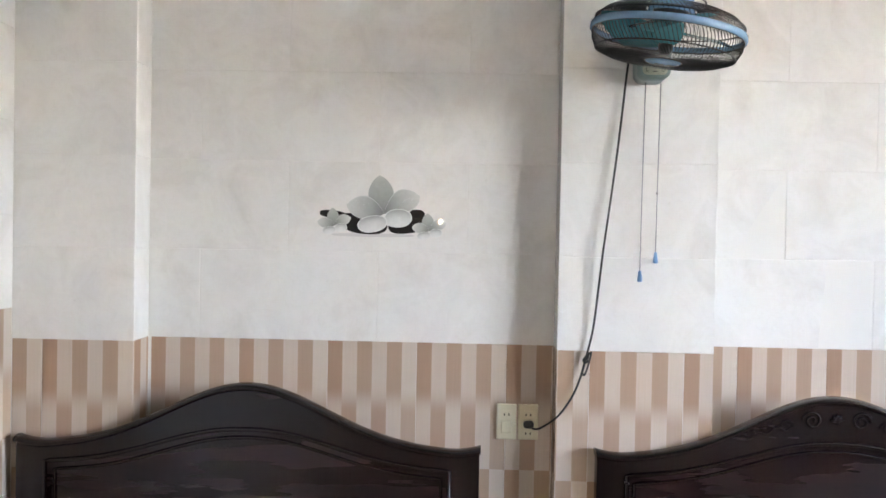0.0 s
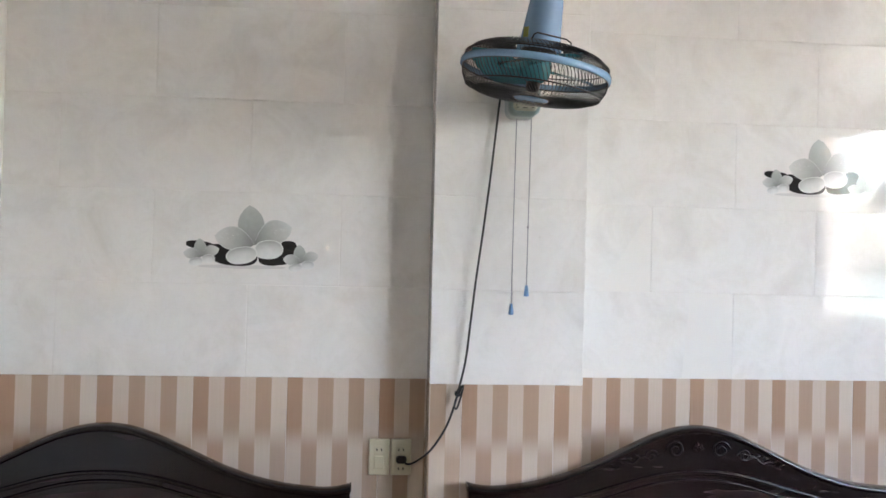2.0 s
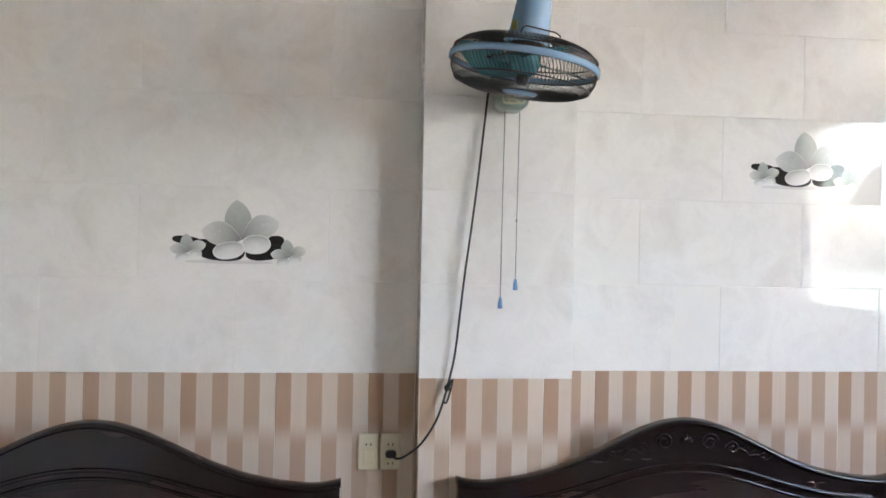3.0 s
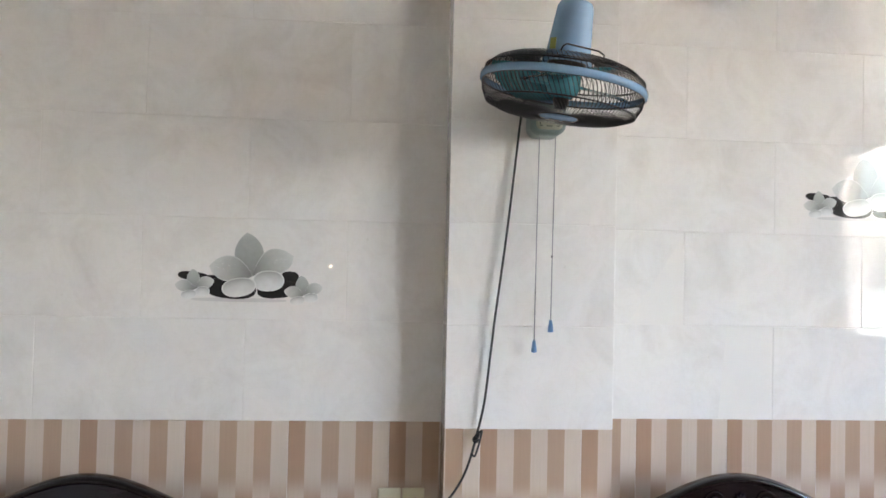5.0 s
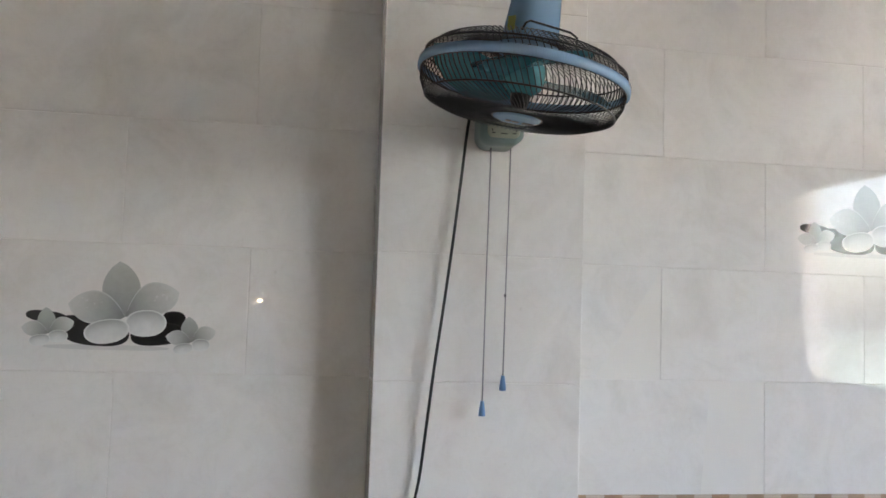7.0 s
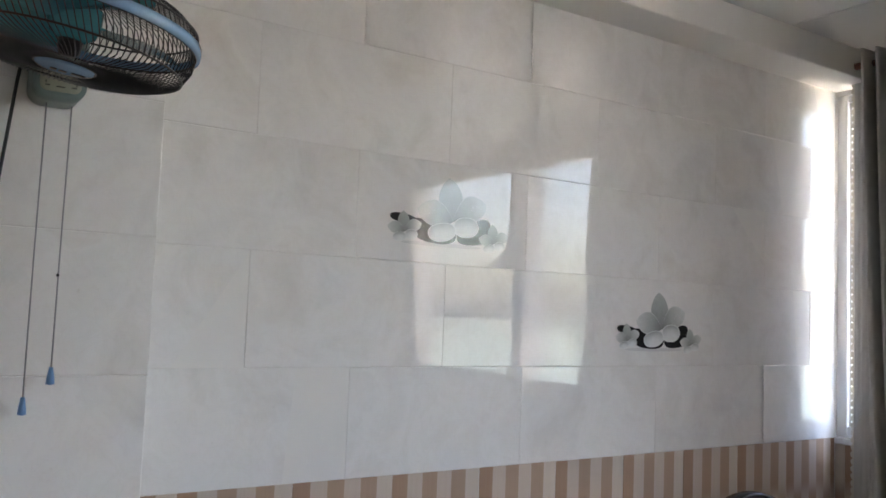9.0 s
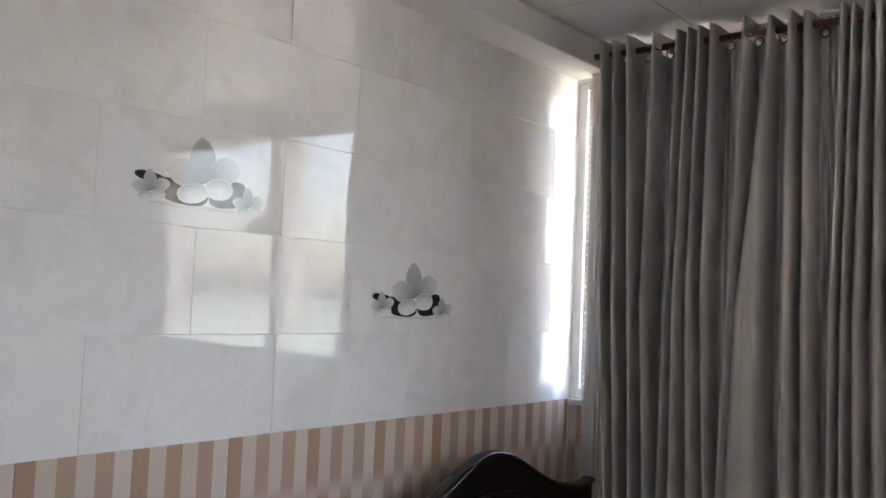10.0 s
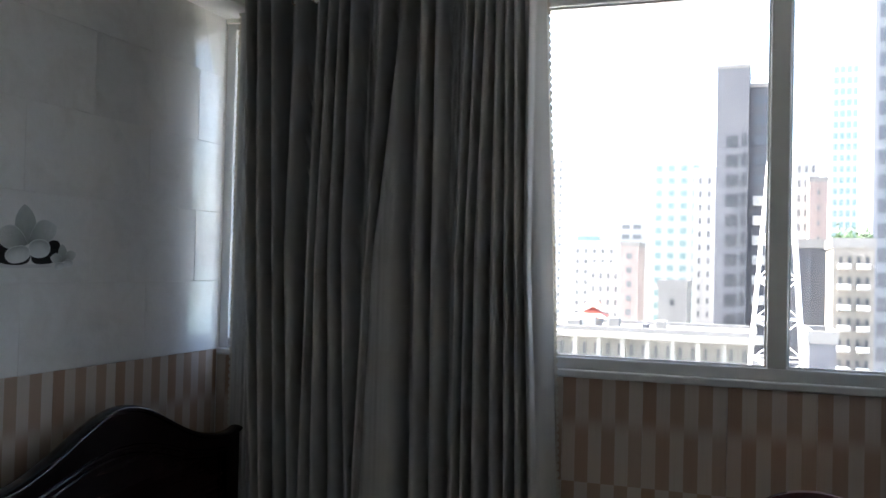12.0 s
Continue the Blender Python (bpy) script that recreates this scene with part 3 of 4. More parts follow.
blade_mesh = blade()
for k in range(3):
    part("blade", blade_mesh, FAN_TEAL, fan, "smoky teal plastic blade", HEAD @ pose(0, 0, 0, 0, 0, 8 + 120 * k))
housing = part("motor_housing", lathe([(0.064, 0.056), (0.064, 0.073), (0.058, 0.083), (0.056, 0.10), (0.049, 0.18), (0.047, 0.205), (0.042, 0.216), (0.027, 0.222), (0, 0.223)], 40), FAN_BLUE, fan, "tapered light blue motor cover", HEAD)
part("sticker", box(-0.0595, -0.0575, -0.009, 0.009, 0.088, 0.116), YELLOW, housing, "yellow-green energy sticker", pose(0.002, 0, 0, 0, -5, 38))
part("motor_core", lathe([(0, 0.045), (0.045, 0.046), (0.05, 0.052), (0.05, 0.062), (0, 0.063)], 32), FAN_BLACK, fan, "dark motor end plate", HEAD)
part("neck", tube([(0.69, 2.745, 2.20), (0.69, 2.72, 2.255), (0.688, 2.66, 2.275), (0.685, 2.56, 2.255)], [0.026, 0.026, 0.024, 0.022], 16), FAN_BOX, fan, "bent pivot arm")
box_ob = part("control_box", rounded_box(0.640, 0.738, 2.715, COLUMN_FRONT - 0.001, 2.050, 2.225, 0.028), FAN_BOX, fan, "grey-green rounded control box")
part("control_panel", rounded_box(0.650, 0.728, 2.710, 2.718, 2.062, 2.125, 0.014), FAN_PANEL, box_ob, "cream panel with small printed marks")
prints = bmesh.new()
for x, z, w in ((0.660, 2.072, 0.008), (0.680, 2.071, 0.016), (0.708, 2.072, 0.009)):
    bm_box(prints, x, x + w, 2.7088, 2.7105, z, z + 0.002)
for x in (0.66, 0.716):
    bm_box(prints, x, x + 0.002, 2.7088, 2.7105, 2.077, 2.082)
part("printing", prints, INK, box_ob)
for x, z_end, knot in ((0.671, 1.427, 0.0), (0.7185, 1.486, 1.705)):
    cord = part("pull_cord", tube([(x + 0.002, 2.775, 2.05), (x + 0.001, 2.783, 1.75), (x, 2.785, z_end + 0.02)], 0.0016, 6), CORD_GREY, fan, "thin grey pull cord")
    part("tip", lathe([(0, 0.034), (0.004, 0.034), (0.0075, 0.012), (0.0085, 0.0), (0.0, -0.002)], 14), TIP_BLUE, cord, "blue plastic pull tip", pose(x, 2.785, z_end))
    if knot:
        part("knot", lathe([(0, 0.004), (0.003, 0.002), (0.003, -0.002), (0, -0.004)], 8), CABLE, cord, "small dark knot", pose(x, 2.784, knot))

cable = thing("fan_cable", "black power cable tied in a knot and plugged in", "cable")
cable_path = [(0.655, 2.79, 2.22), (0.634, 2.805, 2.16), (0.622, 2.803, 2.105), (0.609, 2.80, 1.98), (0.594, 2.797, 1.835), (0.576, 2.795, 1.68), (0.557, 2.793, 1.528), (0.544, 2.795, 1.40),
              (0.531, 2.798, 1.277), (0.512, 2.80, 1.186), (0.497, 2.796, 1.13), (0.478, 2.79, 1.078), (0.455, 2.79, 1.035), (0.426, 2.80, 0.992), (0.40, 2.845, 0.957), (0.372, 2.888, 0.929), (0.352, 2.896, 0.927)]


def smooth_path(points, per=6):
    pts = [Vector(p) for p in points]
    out = []
    for i in range(len(pts) - 1):
        a, b, c, d = pts[max(i - 1, 0)], pts[i], pts[i + 1], pts[min(i + 2, len(pts) - 1)]
        for k in range(per):
            t = k / per
            out.append(0.5 * ((2 * b) + (c - a) * t + (2 * a - 5 * b + 4 * c - d) * t * t + (3 * b - a - 3 * c + d) * t ** 3))
    return out + [pts[-1]]


part("wire", tube(smooth_path(cable_path), 0.0036, 8), CABLE, cable)
tie = bmesh.new()
for k in range(3):
    z = 1.172 + 0.008 * k
    bm_tube(tie, [(0.508 + 0.003 * k + 0.007 * math.cos(t), 2.797 + 0.005 * math.sin(t), z + 0.007 * math.sin(t + k)) for t in (6.2832 * q / 12 for q in range(12))], 0.0032, 6, True)
bm_tube(tie, smooth_path([(0.512, 2.795, 1.18), (0.525, 2.79, 1.20), (0.517, 2.79, 1.16), (0.505, 2.79, 1.125), (0.498, 2.792, 1.14), (0.508, 2.793, 1.17)], 4), 0.003, 6)
part("knot", tie, CABLE, cable, "knotted loop of black cable")
part("plug", box(0.323, 0.358, 2.886, 2.918, 0.927, 0.951, bevel=0.010, segments=3), CABLE, cable, "black two-pin plug")


def outlet(x, label, with_switch):
    y = NORTH_LEFT
    ob = thing("wall_outlet", label, "socket", "wall outlets")
    part("plate", box(x, x + 0.067, y - 0.009, y - 0.0005, 0.884, 1.003, bevel=0.004, segments=3), PLATE, ob)
    part("socket_insert", box(x + 0.018, x + 0.049, y - 0.0105, y - 0.0088, 0.956, 0.980, bevel=0.0006), PLATE, ob)
    if with_switch:
        part("rocker", box(x + 0.017, x + 0.050, y - 0.014, y - 0.0088, 0.906, 0.948, bevel=0.002), PLATE, ob, "ivory rocker switch")
    else:
        part("socket_insert", box(x + 0.018, x + 0.049, y - 0.0105, y - 0.0088, 0.894, 0.918, bevel=0.0006), PLATE, ob)
    for h in holes_top(x, y, with_switch):
        part("slot", h, INK, ob)
    return ob


def holes_top(x, y, with_switch):
    for z in ((0.968,) if with_switch else (0.968, 0.906)):
        for dx in (0.026, 0.041):
            yield box(x + dx - 0.002, x + dx + 0.002, y - 0.0112, y - 0.0102, z - 0.004, z + 0.004)


outlet(0.2345, "ivory wall plate with one socket and a rocker switch", True)
outlet(0.3065, "ivory wall plate with two sockets and a plug", False)

lamp = thing("wall_lamp", "small warm glowing bulb on the rear wall", "lamp", "", pose(-0.14, Y_SOUTH, 1.685))
part("base", lathe([(0, 0), (0.04, 0), (0.04, 0.012), (0.02, 0.02), (0.018, 0.05), (0, 0.05)], 24), PLATE, lamp, "", pose(0, 0.001, 0, -90, 0, 0))
part("bulb", lathe([(0, 0.094), (0.009, 0.092), (0.017, 0.083), (0.020, 0.072), (0.016, 0.06), (0.010, 0.05), (0, 0.05)], 24), LAMP_GLOW, lamp, "warm lit bulb", pose(0, 0.001, 0, -90, 0, 0))


# ---- wooden chair by the window ----
def chair(m):
    ob = thing("wooden_chair", "reddish dark wooden chair with a rounded back by the window", "chair", "", m)
    part("seat", box(-0.21, 0.21, -0.21, 0.21, 0.43, 0.455, bevel=0.01), CHAIR_WOOD, ob)
    for x in (-0.185, 0.185):
        part("leg", box(x - 0.018, x + 0.018, -0.2, -0.164, 0, 0.43, bevel=0.004), CHAIR_WOOD, ob)
        part("leg", tube([(x, 0.19, 0), (x, 0.19, 0.45), (x * 0.95, 0.215, 0.7), (x * 0.85, 0.245, 0.88)], 0.018, 10), CHAIR_WOOD, ob, "rear leg rising into the back")
    crest = bmesh.new()
    rows = []
    for i in range(25):
        s = i / 12 - 1
        z = 0.845 + 0.115 * (1 - s * s) ** 0.5 if abs(s) < 1 else 0.845
        rows.append([crest.verts.new((s * 0.185, y, w)) for y, w in ((0.225, 0.80), (0.225, z), (0.25, z), (0.25, 0.80))])
    for a, b in zip(rows, rows[1:]):
        for k in range(4):
            crest.faces.new((a[k], b[k], b[(k + 1) % 4], a[(k + 1) % 4]))
    crest.faces.new(rows[0])
    crest.faces.new(rows[-1][::-1])
    bmesh.ops.recalc_face_normals(crest, faces=crest.faces)
    part("crest_rail", crest, CHAIR_WOOD, ob, "rounded top rail")
    for x in (-0.09, 0.0, 0.09):
        part("slat", box(x - 0.02, x + 0.02, 0.21, 0.225, 0.455, 0.81, bevel=0.003), CHAIR_WOOD, ob)
    return ob


chair(pose(3.06, 0.60, 0, 0, 0, -90))


# ---- the city outside ----
GROUND_Z = -28.0
ASPHALT = make_facade("city_ground", (0.38, 0.37, 0.355), 0.9)
WHITE_WALL = make_facade("white_facade", (0.31, 0.303, 0.29))
CREAM_WALL = make_facade("cream_facade", (0.19, 0.172, 0.147))
GREY_WALL = make_facade("grey_facade", (0.065, 0.066, 0.075))
BLUE_WALL = make_facade("blue_grey_facade", (0.095, 0.096, 0.106))
PALE_BLUE_WALL = make_facade("pale_blue_facade", (0.15, 0.156, 0.17))
ROOF = make_facade("concrete_roof", (0.17, 0.163, 0.153))
RED_ROOF = make_facade("red_tile_roof", (0.36, 0.10, 0.07))
LONG_WALL = make_facade("weathered_cream_facade", (0.215, 0.21, 0.193))
PINK_WALL = make_facade("brick_pink_facade", (0.24, 0.19, 0.172))
DARK_PANE = Nodes("dark_building_glass", (0.028, 0.03, 0.034), 0.35).mat
GREEN_PANE = Nodes("green_building_glass", (0.115, 0.175, 0.172), 0.35).mat
BLUE_PANE = Nodes("blue_building_glass", (0.045, 0.05, 0.062), 0.3).mat
MAST_WHITE = make_facade("white_mast_steel", (0.72, 0.72, 0.71))
# paler than the dark panes: the haze of distance is put into this colour
HAZE_TONED_PANE = Nodes("haze_toned_building_glass", (0.09, 0.094, 0.098), 0.4).mat
FOLIAGE = make_facade("roof_garden_leaves", (0.06, 0.11, 0.04), 0.9, 0.5)

ground = bmesh.new()
gv = [ground.verts.new((x, y, GROUND_Z)) for x, y in ((-3000, -3000), (3000, -3000), (3000, 3000), (-3000, 3000))]
ground.faces.new(gv)
setting("ground", ground, ASPHALT, "hazy city ground far below", "ground")

WATER = Nodes("calm_sea_water", (0.10, 0.19, 0.19), 0.1)
WATER.bump(WATER.noise(WATER.coords(False), 0.12, 4), 0.08, 0.2)
sea = bmesh.new()
sea.faces.new([sea.verts.new((x, y, GROUND_Z + 0.3)) for x, y in ((20, -2900), (2900, -2900), (2900, -160), (20, -110))])
setting("water", sea, WATER.mat, "hazy calm sea beyond the town", "water")

PANES = {}


def pane_mesh(w, h, material):
    key = (round(w, 2), round(h, 2), material.name)
    if key not in PANES:
        PANES[key] = to_mesh("pane", box(-0.12, 0.10, -w / 2, w / 2, -h / 2, h / 2), material)
    return PANES[key]


def tower(name, label, x, y0, y1, top, wall, depth=14.0, columns=3, storey=3.2, glass=DARK_PANE, fill=0.6, tall=0.55, margin=0.08, lowest=-24.0, parapet=0.8, skip=0):
    """A building whose near face stands at x, between y0 and y1, with one pane object for each window."""
    ob = thing(name, label, "building", "city buildings", pose(x, (y0 + y1) / 2, GROUND_Z))
    half, height = (y1 - y0) / 2, top - GROUND_Z
    part("wall", box(0, depth, -half, half, 0, height), wall, ob)
    rim = bmesh.new()
    for a in ((-0.15, 0.25, -half - 0.15, half + 0.15), (depth - 0.25, depth + 0.15, -half - 0.15, half + 0.15), (0.25, depth - 0.25, -half - 0.15, -half + 0.25), (0.25, depth - 0.25, half - 0.25, half + 0.15)):
        bm_box(rim, *a, height - 0.2, height + parapet)
    part("roof", rim, ROOF if wall is not WHITE_WALL else wall, ob, "roof parapet")
    pitch = 2 * half * (1 - 2 * margin) / columns
    z = height - storey * (0.75 + skip)
    while z > lowest - GROUND_Z:
        for c in range(columns):
            part("window", pane_mesh(pitch * fill, storey * tall, glass), glass, ob, "", pose(0, -half * (1 - 2 * margin) + pitch * (c + 0.5), z))
        z -= storey
    return ob


def roof_box(ob, x0, x1, y0, y1, z0, z1, material, label):
    """A hut or tank room on a tower's roof, in the tower's own place."""
    part("roof_hut", box(x0, x1, y0, y1, z0, z1, bevel=0.1), material, ob, label)


t = tower("apartment_tower", "slender grey tower with square dark windows", 150.6, 1.9, 7.0, 36.3, BLUE_WALL, 12, 1, 3.35, DARK_PANE, 0.42, 0.62, 0.05, -14, 0.4, 3)
for k in range(15):
    part("window", pane_mesh(0.75, 2.2, DARK_PANE), DARK_PANE, t, "", pose(0, -1.9, 52 - 3.35 * k))
t = tower("apartment_tower", "dark glass wing with pale balcony bands", 152.6, -4.6, 1.88, 33.3, GREY_WALL, 12, 1, 3.35, BLUE_PANE, 0.85, 0.5, 0.04, -14, 0.5, 0)
for k in range(12):
    part("balcony_band", box(-0.7, 0.1, -2.9, 2.4, 41 - 3.35 * k, 42.6 - 3.35 * k), WHITE_WALL, t, "pale balcony front")
t = tower("apartment_block", "tall pale block with green-tinted windows", 230.6, 12.7, 27.1, 34.5, WHITE_WALL, 16, 4, 3.3, GREEN_PANE, 0.55, 0.5, 0.06, -16, 1.0, 1)
roof_box(t, 2, 12, -3, 6, 62.5, 64.5, WHITE_WALL, "roof plant room")
tower("apartment_block", "pale block with small dark windows", 212.0, 9.6, 14.5, 25.8, WHITE_WALL, 14, 2, 3.2, HAZE_TONED_PANE, 0.3, 0.45, 0.08, -16)
tower("office_block", "narrow block with dark strips of windows", 280.6, 34.3, 42.5, 18.1, WHITE_WALL, 14, 2, 3.2, HAZE_TONED_PANE, 0.7, 0.45, 0.06, -18)
t = tower("apartment_block", "white stepped block under a green roof shelter", 260.6, 39.4, 54.2, 9.5, WHITE_WALL, 16, 5, 3.2, HAZE_TONED_PANE, 0.4, 0.45, 0.06, -18)
roof_box(t, 2, 9, -1, 6, 37.5, 40, GREEN_PANE, "green roof shelter")
tower("apartment_block", "white block with scattered small windows", 200.6, 29.7, 37.7, 2.4, WHITE_WALL, 14, 4, 3.1, HAZE_TONED_PANE, 0.4, 0.45, 0.06, -18)
tower("apartment_block", "narrow brick-pink and white house", 190.0, 24.6, 28.6, 7.0, PINK_WALL, 12, 1, 3.1, HAZE_TONED_PANE, 0.4, 0.45, 0.1, -16)
tower("apartment_tower", "far hazy white tower with small windows", 330.6, 71.4, 80.0, 46.5, WHITE_WALL, 16, 3, 3.3, HAZE_TONED_PANE, 0.45, 0.45, 0.06, -20)
tower("hotel_tower", "high white tower with rows of green glass windows", 300.6, -34.6, -22.2, 71.0, WHITE_WALL, 18, 6, 3.6, GREEN_PANE, 0.66, 0.55, 0.03, -4)
tower("glass_tower", "pale blue glass tower close by", 130.6, -30.0, -14.6, 58.0, PALE_BLUE_WALL, 20, 7, 3.4, BLUE_PANE, 0.75, 0.6, 0.02, -22)
t = tower("apartment_house", "cream apartment house with balconies and roof garden", 95.6, -10.7, -6.9, 4.6, CREAM_WALL, 12, 4, 2.1, DARK_PANE, 0.4, 0.45, 0.06, -20)
for k in range(11):
    for y in (-0.85, 0.9):
        part("balcony", box(-0.9, 0.05, y - 0.6, y + 0.6, 30.2 - 2.1 * k, 30.8 - 2.1 * k, bevel=0.05), WHITE_WALL, t, "white balcony")
garden = bmesh.new()
rnd = random.Random(4)
for k in range(420):
    c = Vector((rnd.uniform(0.2, 3.5), rnd.uniform(-1.9, 1.9), 33.3 + abs(rnd.gauss(0, 0.5))))
    a, b = Vector((rnd.uniform(-1, 1), rnd.uniform(-1, 1), rnd.uniform(-1, 1))) * 0.28, Vector((rnd.uniform(-1, 1), rnd.uniform(-1, 1), rnd.uniform(-1, 1))) * 0.28
    garden.faces.new([garden.verts.new(c), garden.verts.new(c + a), garden.verts.new(c + b)])
part("roof_garden", garden, FOLIAGE, t, "green plants on the roof")
tower("apartment_house", "grey house with narrow windows and a flat roof", 105.6, -7.9, -2.5, 4.8, GREY_WALL, 12, 3, 2.9, BLUE_PANE, 0.45, 0.5, 0.1, -20)
t = tower("office_block", "white block with an open roof frame", 200.6, -12.2, -7.2, 27.0, WHITE_WALL, 12, 3, 3.2, HAZE_TONED_PANE, 0.4, 0.45, 0.08, -16)
frame_mesh = bmesh.new()
for y in (-2.2, -0.7, 0.8, 2.3):
    bm_box(frame_mesh, 0, 0.5, y - 0.15, y + 0.15, 55, 58.5)
bm_box(frame_mesh, 0, 0.5, -2.4, 2.4, 58.5, 59.2)
part("roof_frame", frame_mesh, WHITE_WALL, t, "open concrete roof frame")
tower("office_block", "pink-brown narrow tower wall", 190.6, -13.3, -9.9, 21.0, PINK_WALL, 10, 1, 3.2, HAZE_TONED_PANE, 0.2, 0.3, 0.1, -16)
tower("house", "small plain grey house", 120.6, 9.3, 13.1, -0.5, ROOF, 9, 1, 3.0, DARK_PANE, 0.2, 0.3, 0.1, -10)
tower("house", "pale house beside the mast", 75.6, -5.6, -3.6, -3.8, BLUE_WALL, 8, 1, 3.0, BLUE_PANE, 0.4, 0.4, 0.1, -12)
t = tower("long_building", "long low white building with a columned gallery", 70.6, 0.6, 28.0, -3.4, LONG_WALL, 10, 28, 2.0, HAZE_TONED_PANE, 0.3, 0.45, 0.01, -10, 0.3)
for k in range(15):
    part("column", box(-1.3, -0.9, -13.6 + 1.93 * k, -13.25 + 1.93 * k, 17.5, 24.2), LONG_WALL, t, "white gallery column")
part("gallery_roof", box(-1.8, 0.2, -13.8, 13.8, 24.1, 24.5, bevel=0.05), LONG_WALL, t, "projecting gallery roof")
part("gallery_parapet", box(-1.4, -1.2, -13.8, 13.8, 21.0, 21.9), GREEN_PANE, t, "pale green gallery railing")
roof_box(t, 2, 6, -1, 2, 24.4, 25.6, WHITE_WALL, "small roof room")
for y, w, h, m in ((12.4, 1.6, 1.0, PINK_WALL), (10.6, 0.8, 1.5, ROOF), (9.4, 0.7, 0.9, ROOF), (0.8, 1.2, 0.8, ROOF), (-2.6, 1.0, 1.1, ROOF), (-5.2, 0.6, 0.7, GREY_WALL), (-6.4, 0.9, 1.0, ROOF)):
    roof_box(t, 1.5, 1.5 + w, y - w / 2, y + w / 2, 24.4, 24.5 + h, m, "small roof hut")
pagoda = bmesh.new()
for k, (w, z) in enumerate(((1.5, 25.4), (0.9, 26.3))):
    tip = pagoda.verts.new((4, -0.4, z + 0.9))
    base = [pagoda.verts.new((4 + a * w, -0.4 + b * w, z)) for a, b in ((-1, -1), (1, -1), (1, 1), (-1, 1))]
    for i in range(4):
        pagoda.faces.new((base[i], base[(i + 1) % 4], tip))
    pagoda.faces.new(base[::-1])
part("shrine_roof", pagoda, RED_ROOF, t, "small red pointed roof")
for y in (8.0, 5.2, 3.4):
    part("water_tank", lathe([(0, 24.5), (0.7, 24.5), (0.75, 24.9), (0.75, 25.6), (0.4, 26.0), (0, 26.1)], 16), ROOF, t, "round water tank", pose(3.5, y, 0))

# lattice mast
mast = thing("lattice_mast", "white steel lattice mast beyond the window", "mast", "", pose(48.6, -0.42, GROUND_Z))


def mast_half(z):
    return 0.78 + (32.0 - z) * 0.072


levels = [2 + 2.1 * k for k in range(17)]
legs = ((-1, -1), (1, -1), (1, 1), (-1, 1))
for a, b in legs:
    part("leg", tube([(a * mast_half(z), b * mast_half(z), z) for z in (0.0, *levels)], 0.1, 6), MAST_WHITE, mast)
for z0, z1 in zip(levels, levels[1:]):
    h0, h1 = mast_half(z0), mast_half(z1)
    brace = bmesh.new()
    for (a, b), (c, d) in zip(legs, legs[1:] + legs[:1]):
        bm_tube(brace, [(a * h0, b * h0, z0), (c * h1, d * h1, z1)], 0.04, 4)
        bm_tube(brace, [(a * h1, b * h1, z1), (c * h1, d * h1, z1)], 0.04, 4)
    part("bracing", brace, MAST_WHITE, mast)


# ---- printed flowers for the decorated tiles ----
def add_petal(bm, uv, cx, cz, angle, length, width, y, material, fat=0.8, bend=0.0):
    """A printed petal: pointed at its root, full towards its tip."""
    a = radians(angle)
    along, side = Vector((math.cos(a), 0, math.sin(a))), Vector((-math.sin(a), 0, math.cos(a)))
    n = 12
    rows = []
    for i in range(n + 1):
        f = i / n
        w = width / 2 * (math.sin(math.pi * f ** fat) ** 0.7 if 0 < i < n else 0.0)
        mid = Vector((cx, y, cz)) + along * (length * f) + side * (bend * math.sin(math.pi * f))
        rows.append((f, [mid + side * w * s for s in (-1, 0, 1)]))
    verts = [(f, [bm.verts.new(p) for p in row]) for f, row in rows]
    for (f0, a0), (f1, b0) in zip(verts, verts[1:]):
        for k in range(2):
            face = bm.faces.new((a0[k], b0[k], b0[k + 1], a0[k + 1]))
            face.material_index = material
            for loop, (f, v) in zip(face.loops, ((f0, abs(k - 1)), (f1, abs(k - 1)), (f1, abs(k)), (f0, abs(k)))):
                loop[uv].uv = (f, v)


def add_disc(bm, uv, cx, cz, rx, rz, y, material, tilt=0.0):
    c = bm.verts.new((cx, y, cz))
    ring = []
    for k in range(28):
        t = 6.28319 * k / 28
        px, pz = rx * math.copysign(abs(math.cos(t)) ** 0.8, math.cos(t)), rz * math.copysign(abs(math.sin(t)) ** 0.8, math.sin(t))
        ring.append(bm.verts.new((cx + px * math.cos(tilt) - pz * math.sin(tilt), y, cz + px * math.sin(tilt) + pz * math.cos(tilt))))
    for k in range(28):
        face = bm.faces.new((c, ring[k], ring[(k + 1) % 28]))
        face.material_index = material
        for loop, v in zip(face.loops, (0.0, 0.95, 0.95)):
            loop[uv].uv = (v, v)


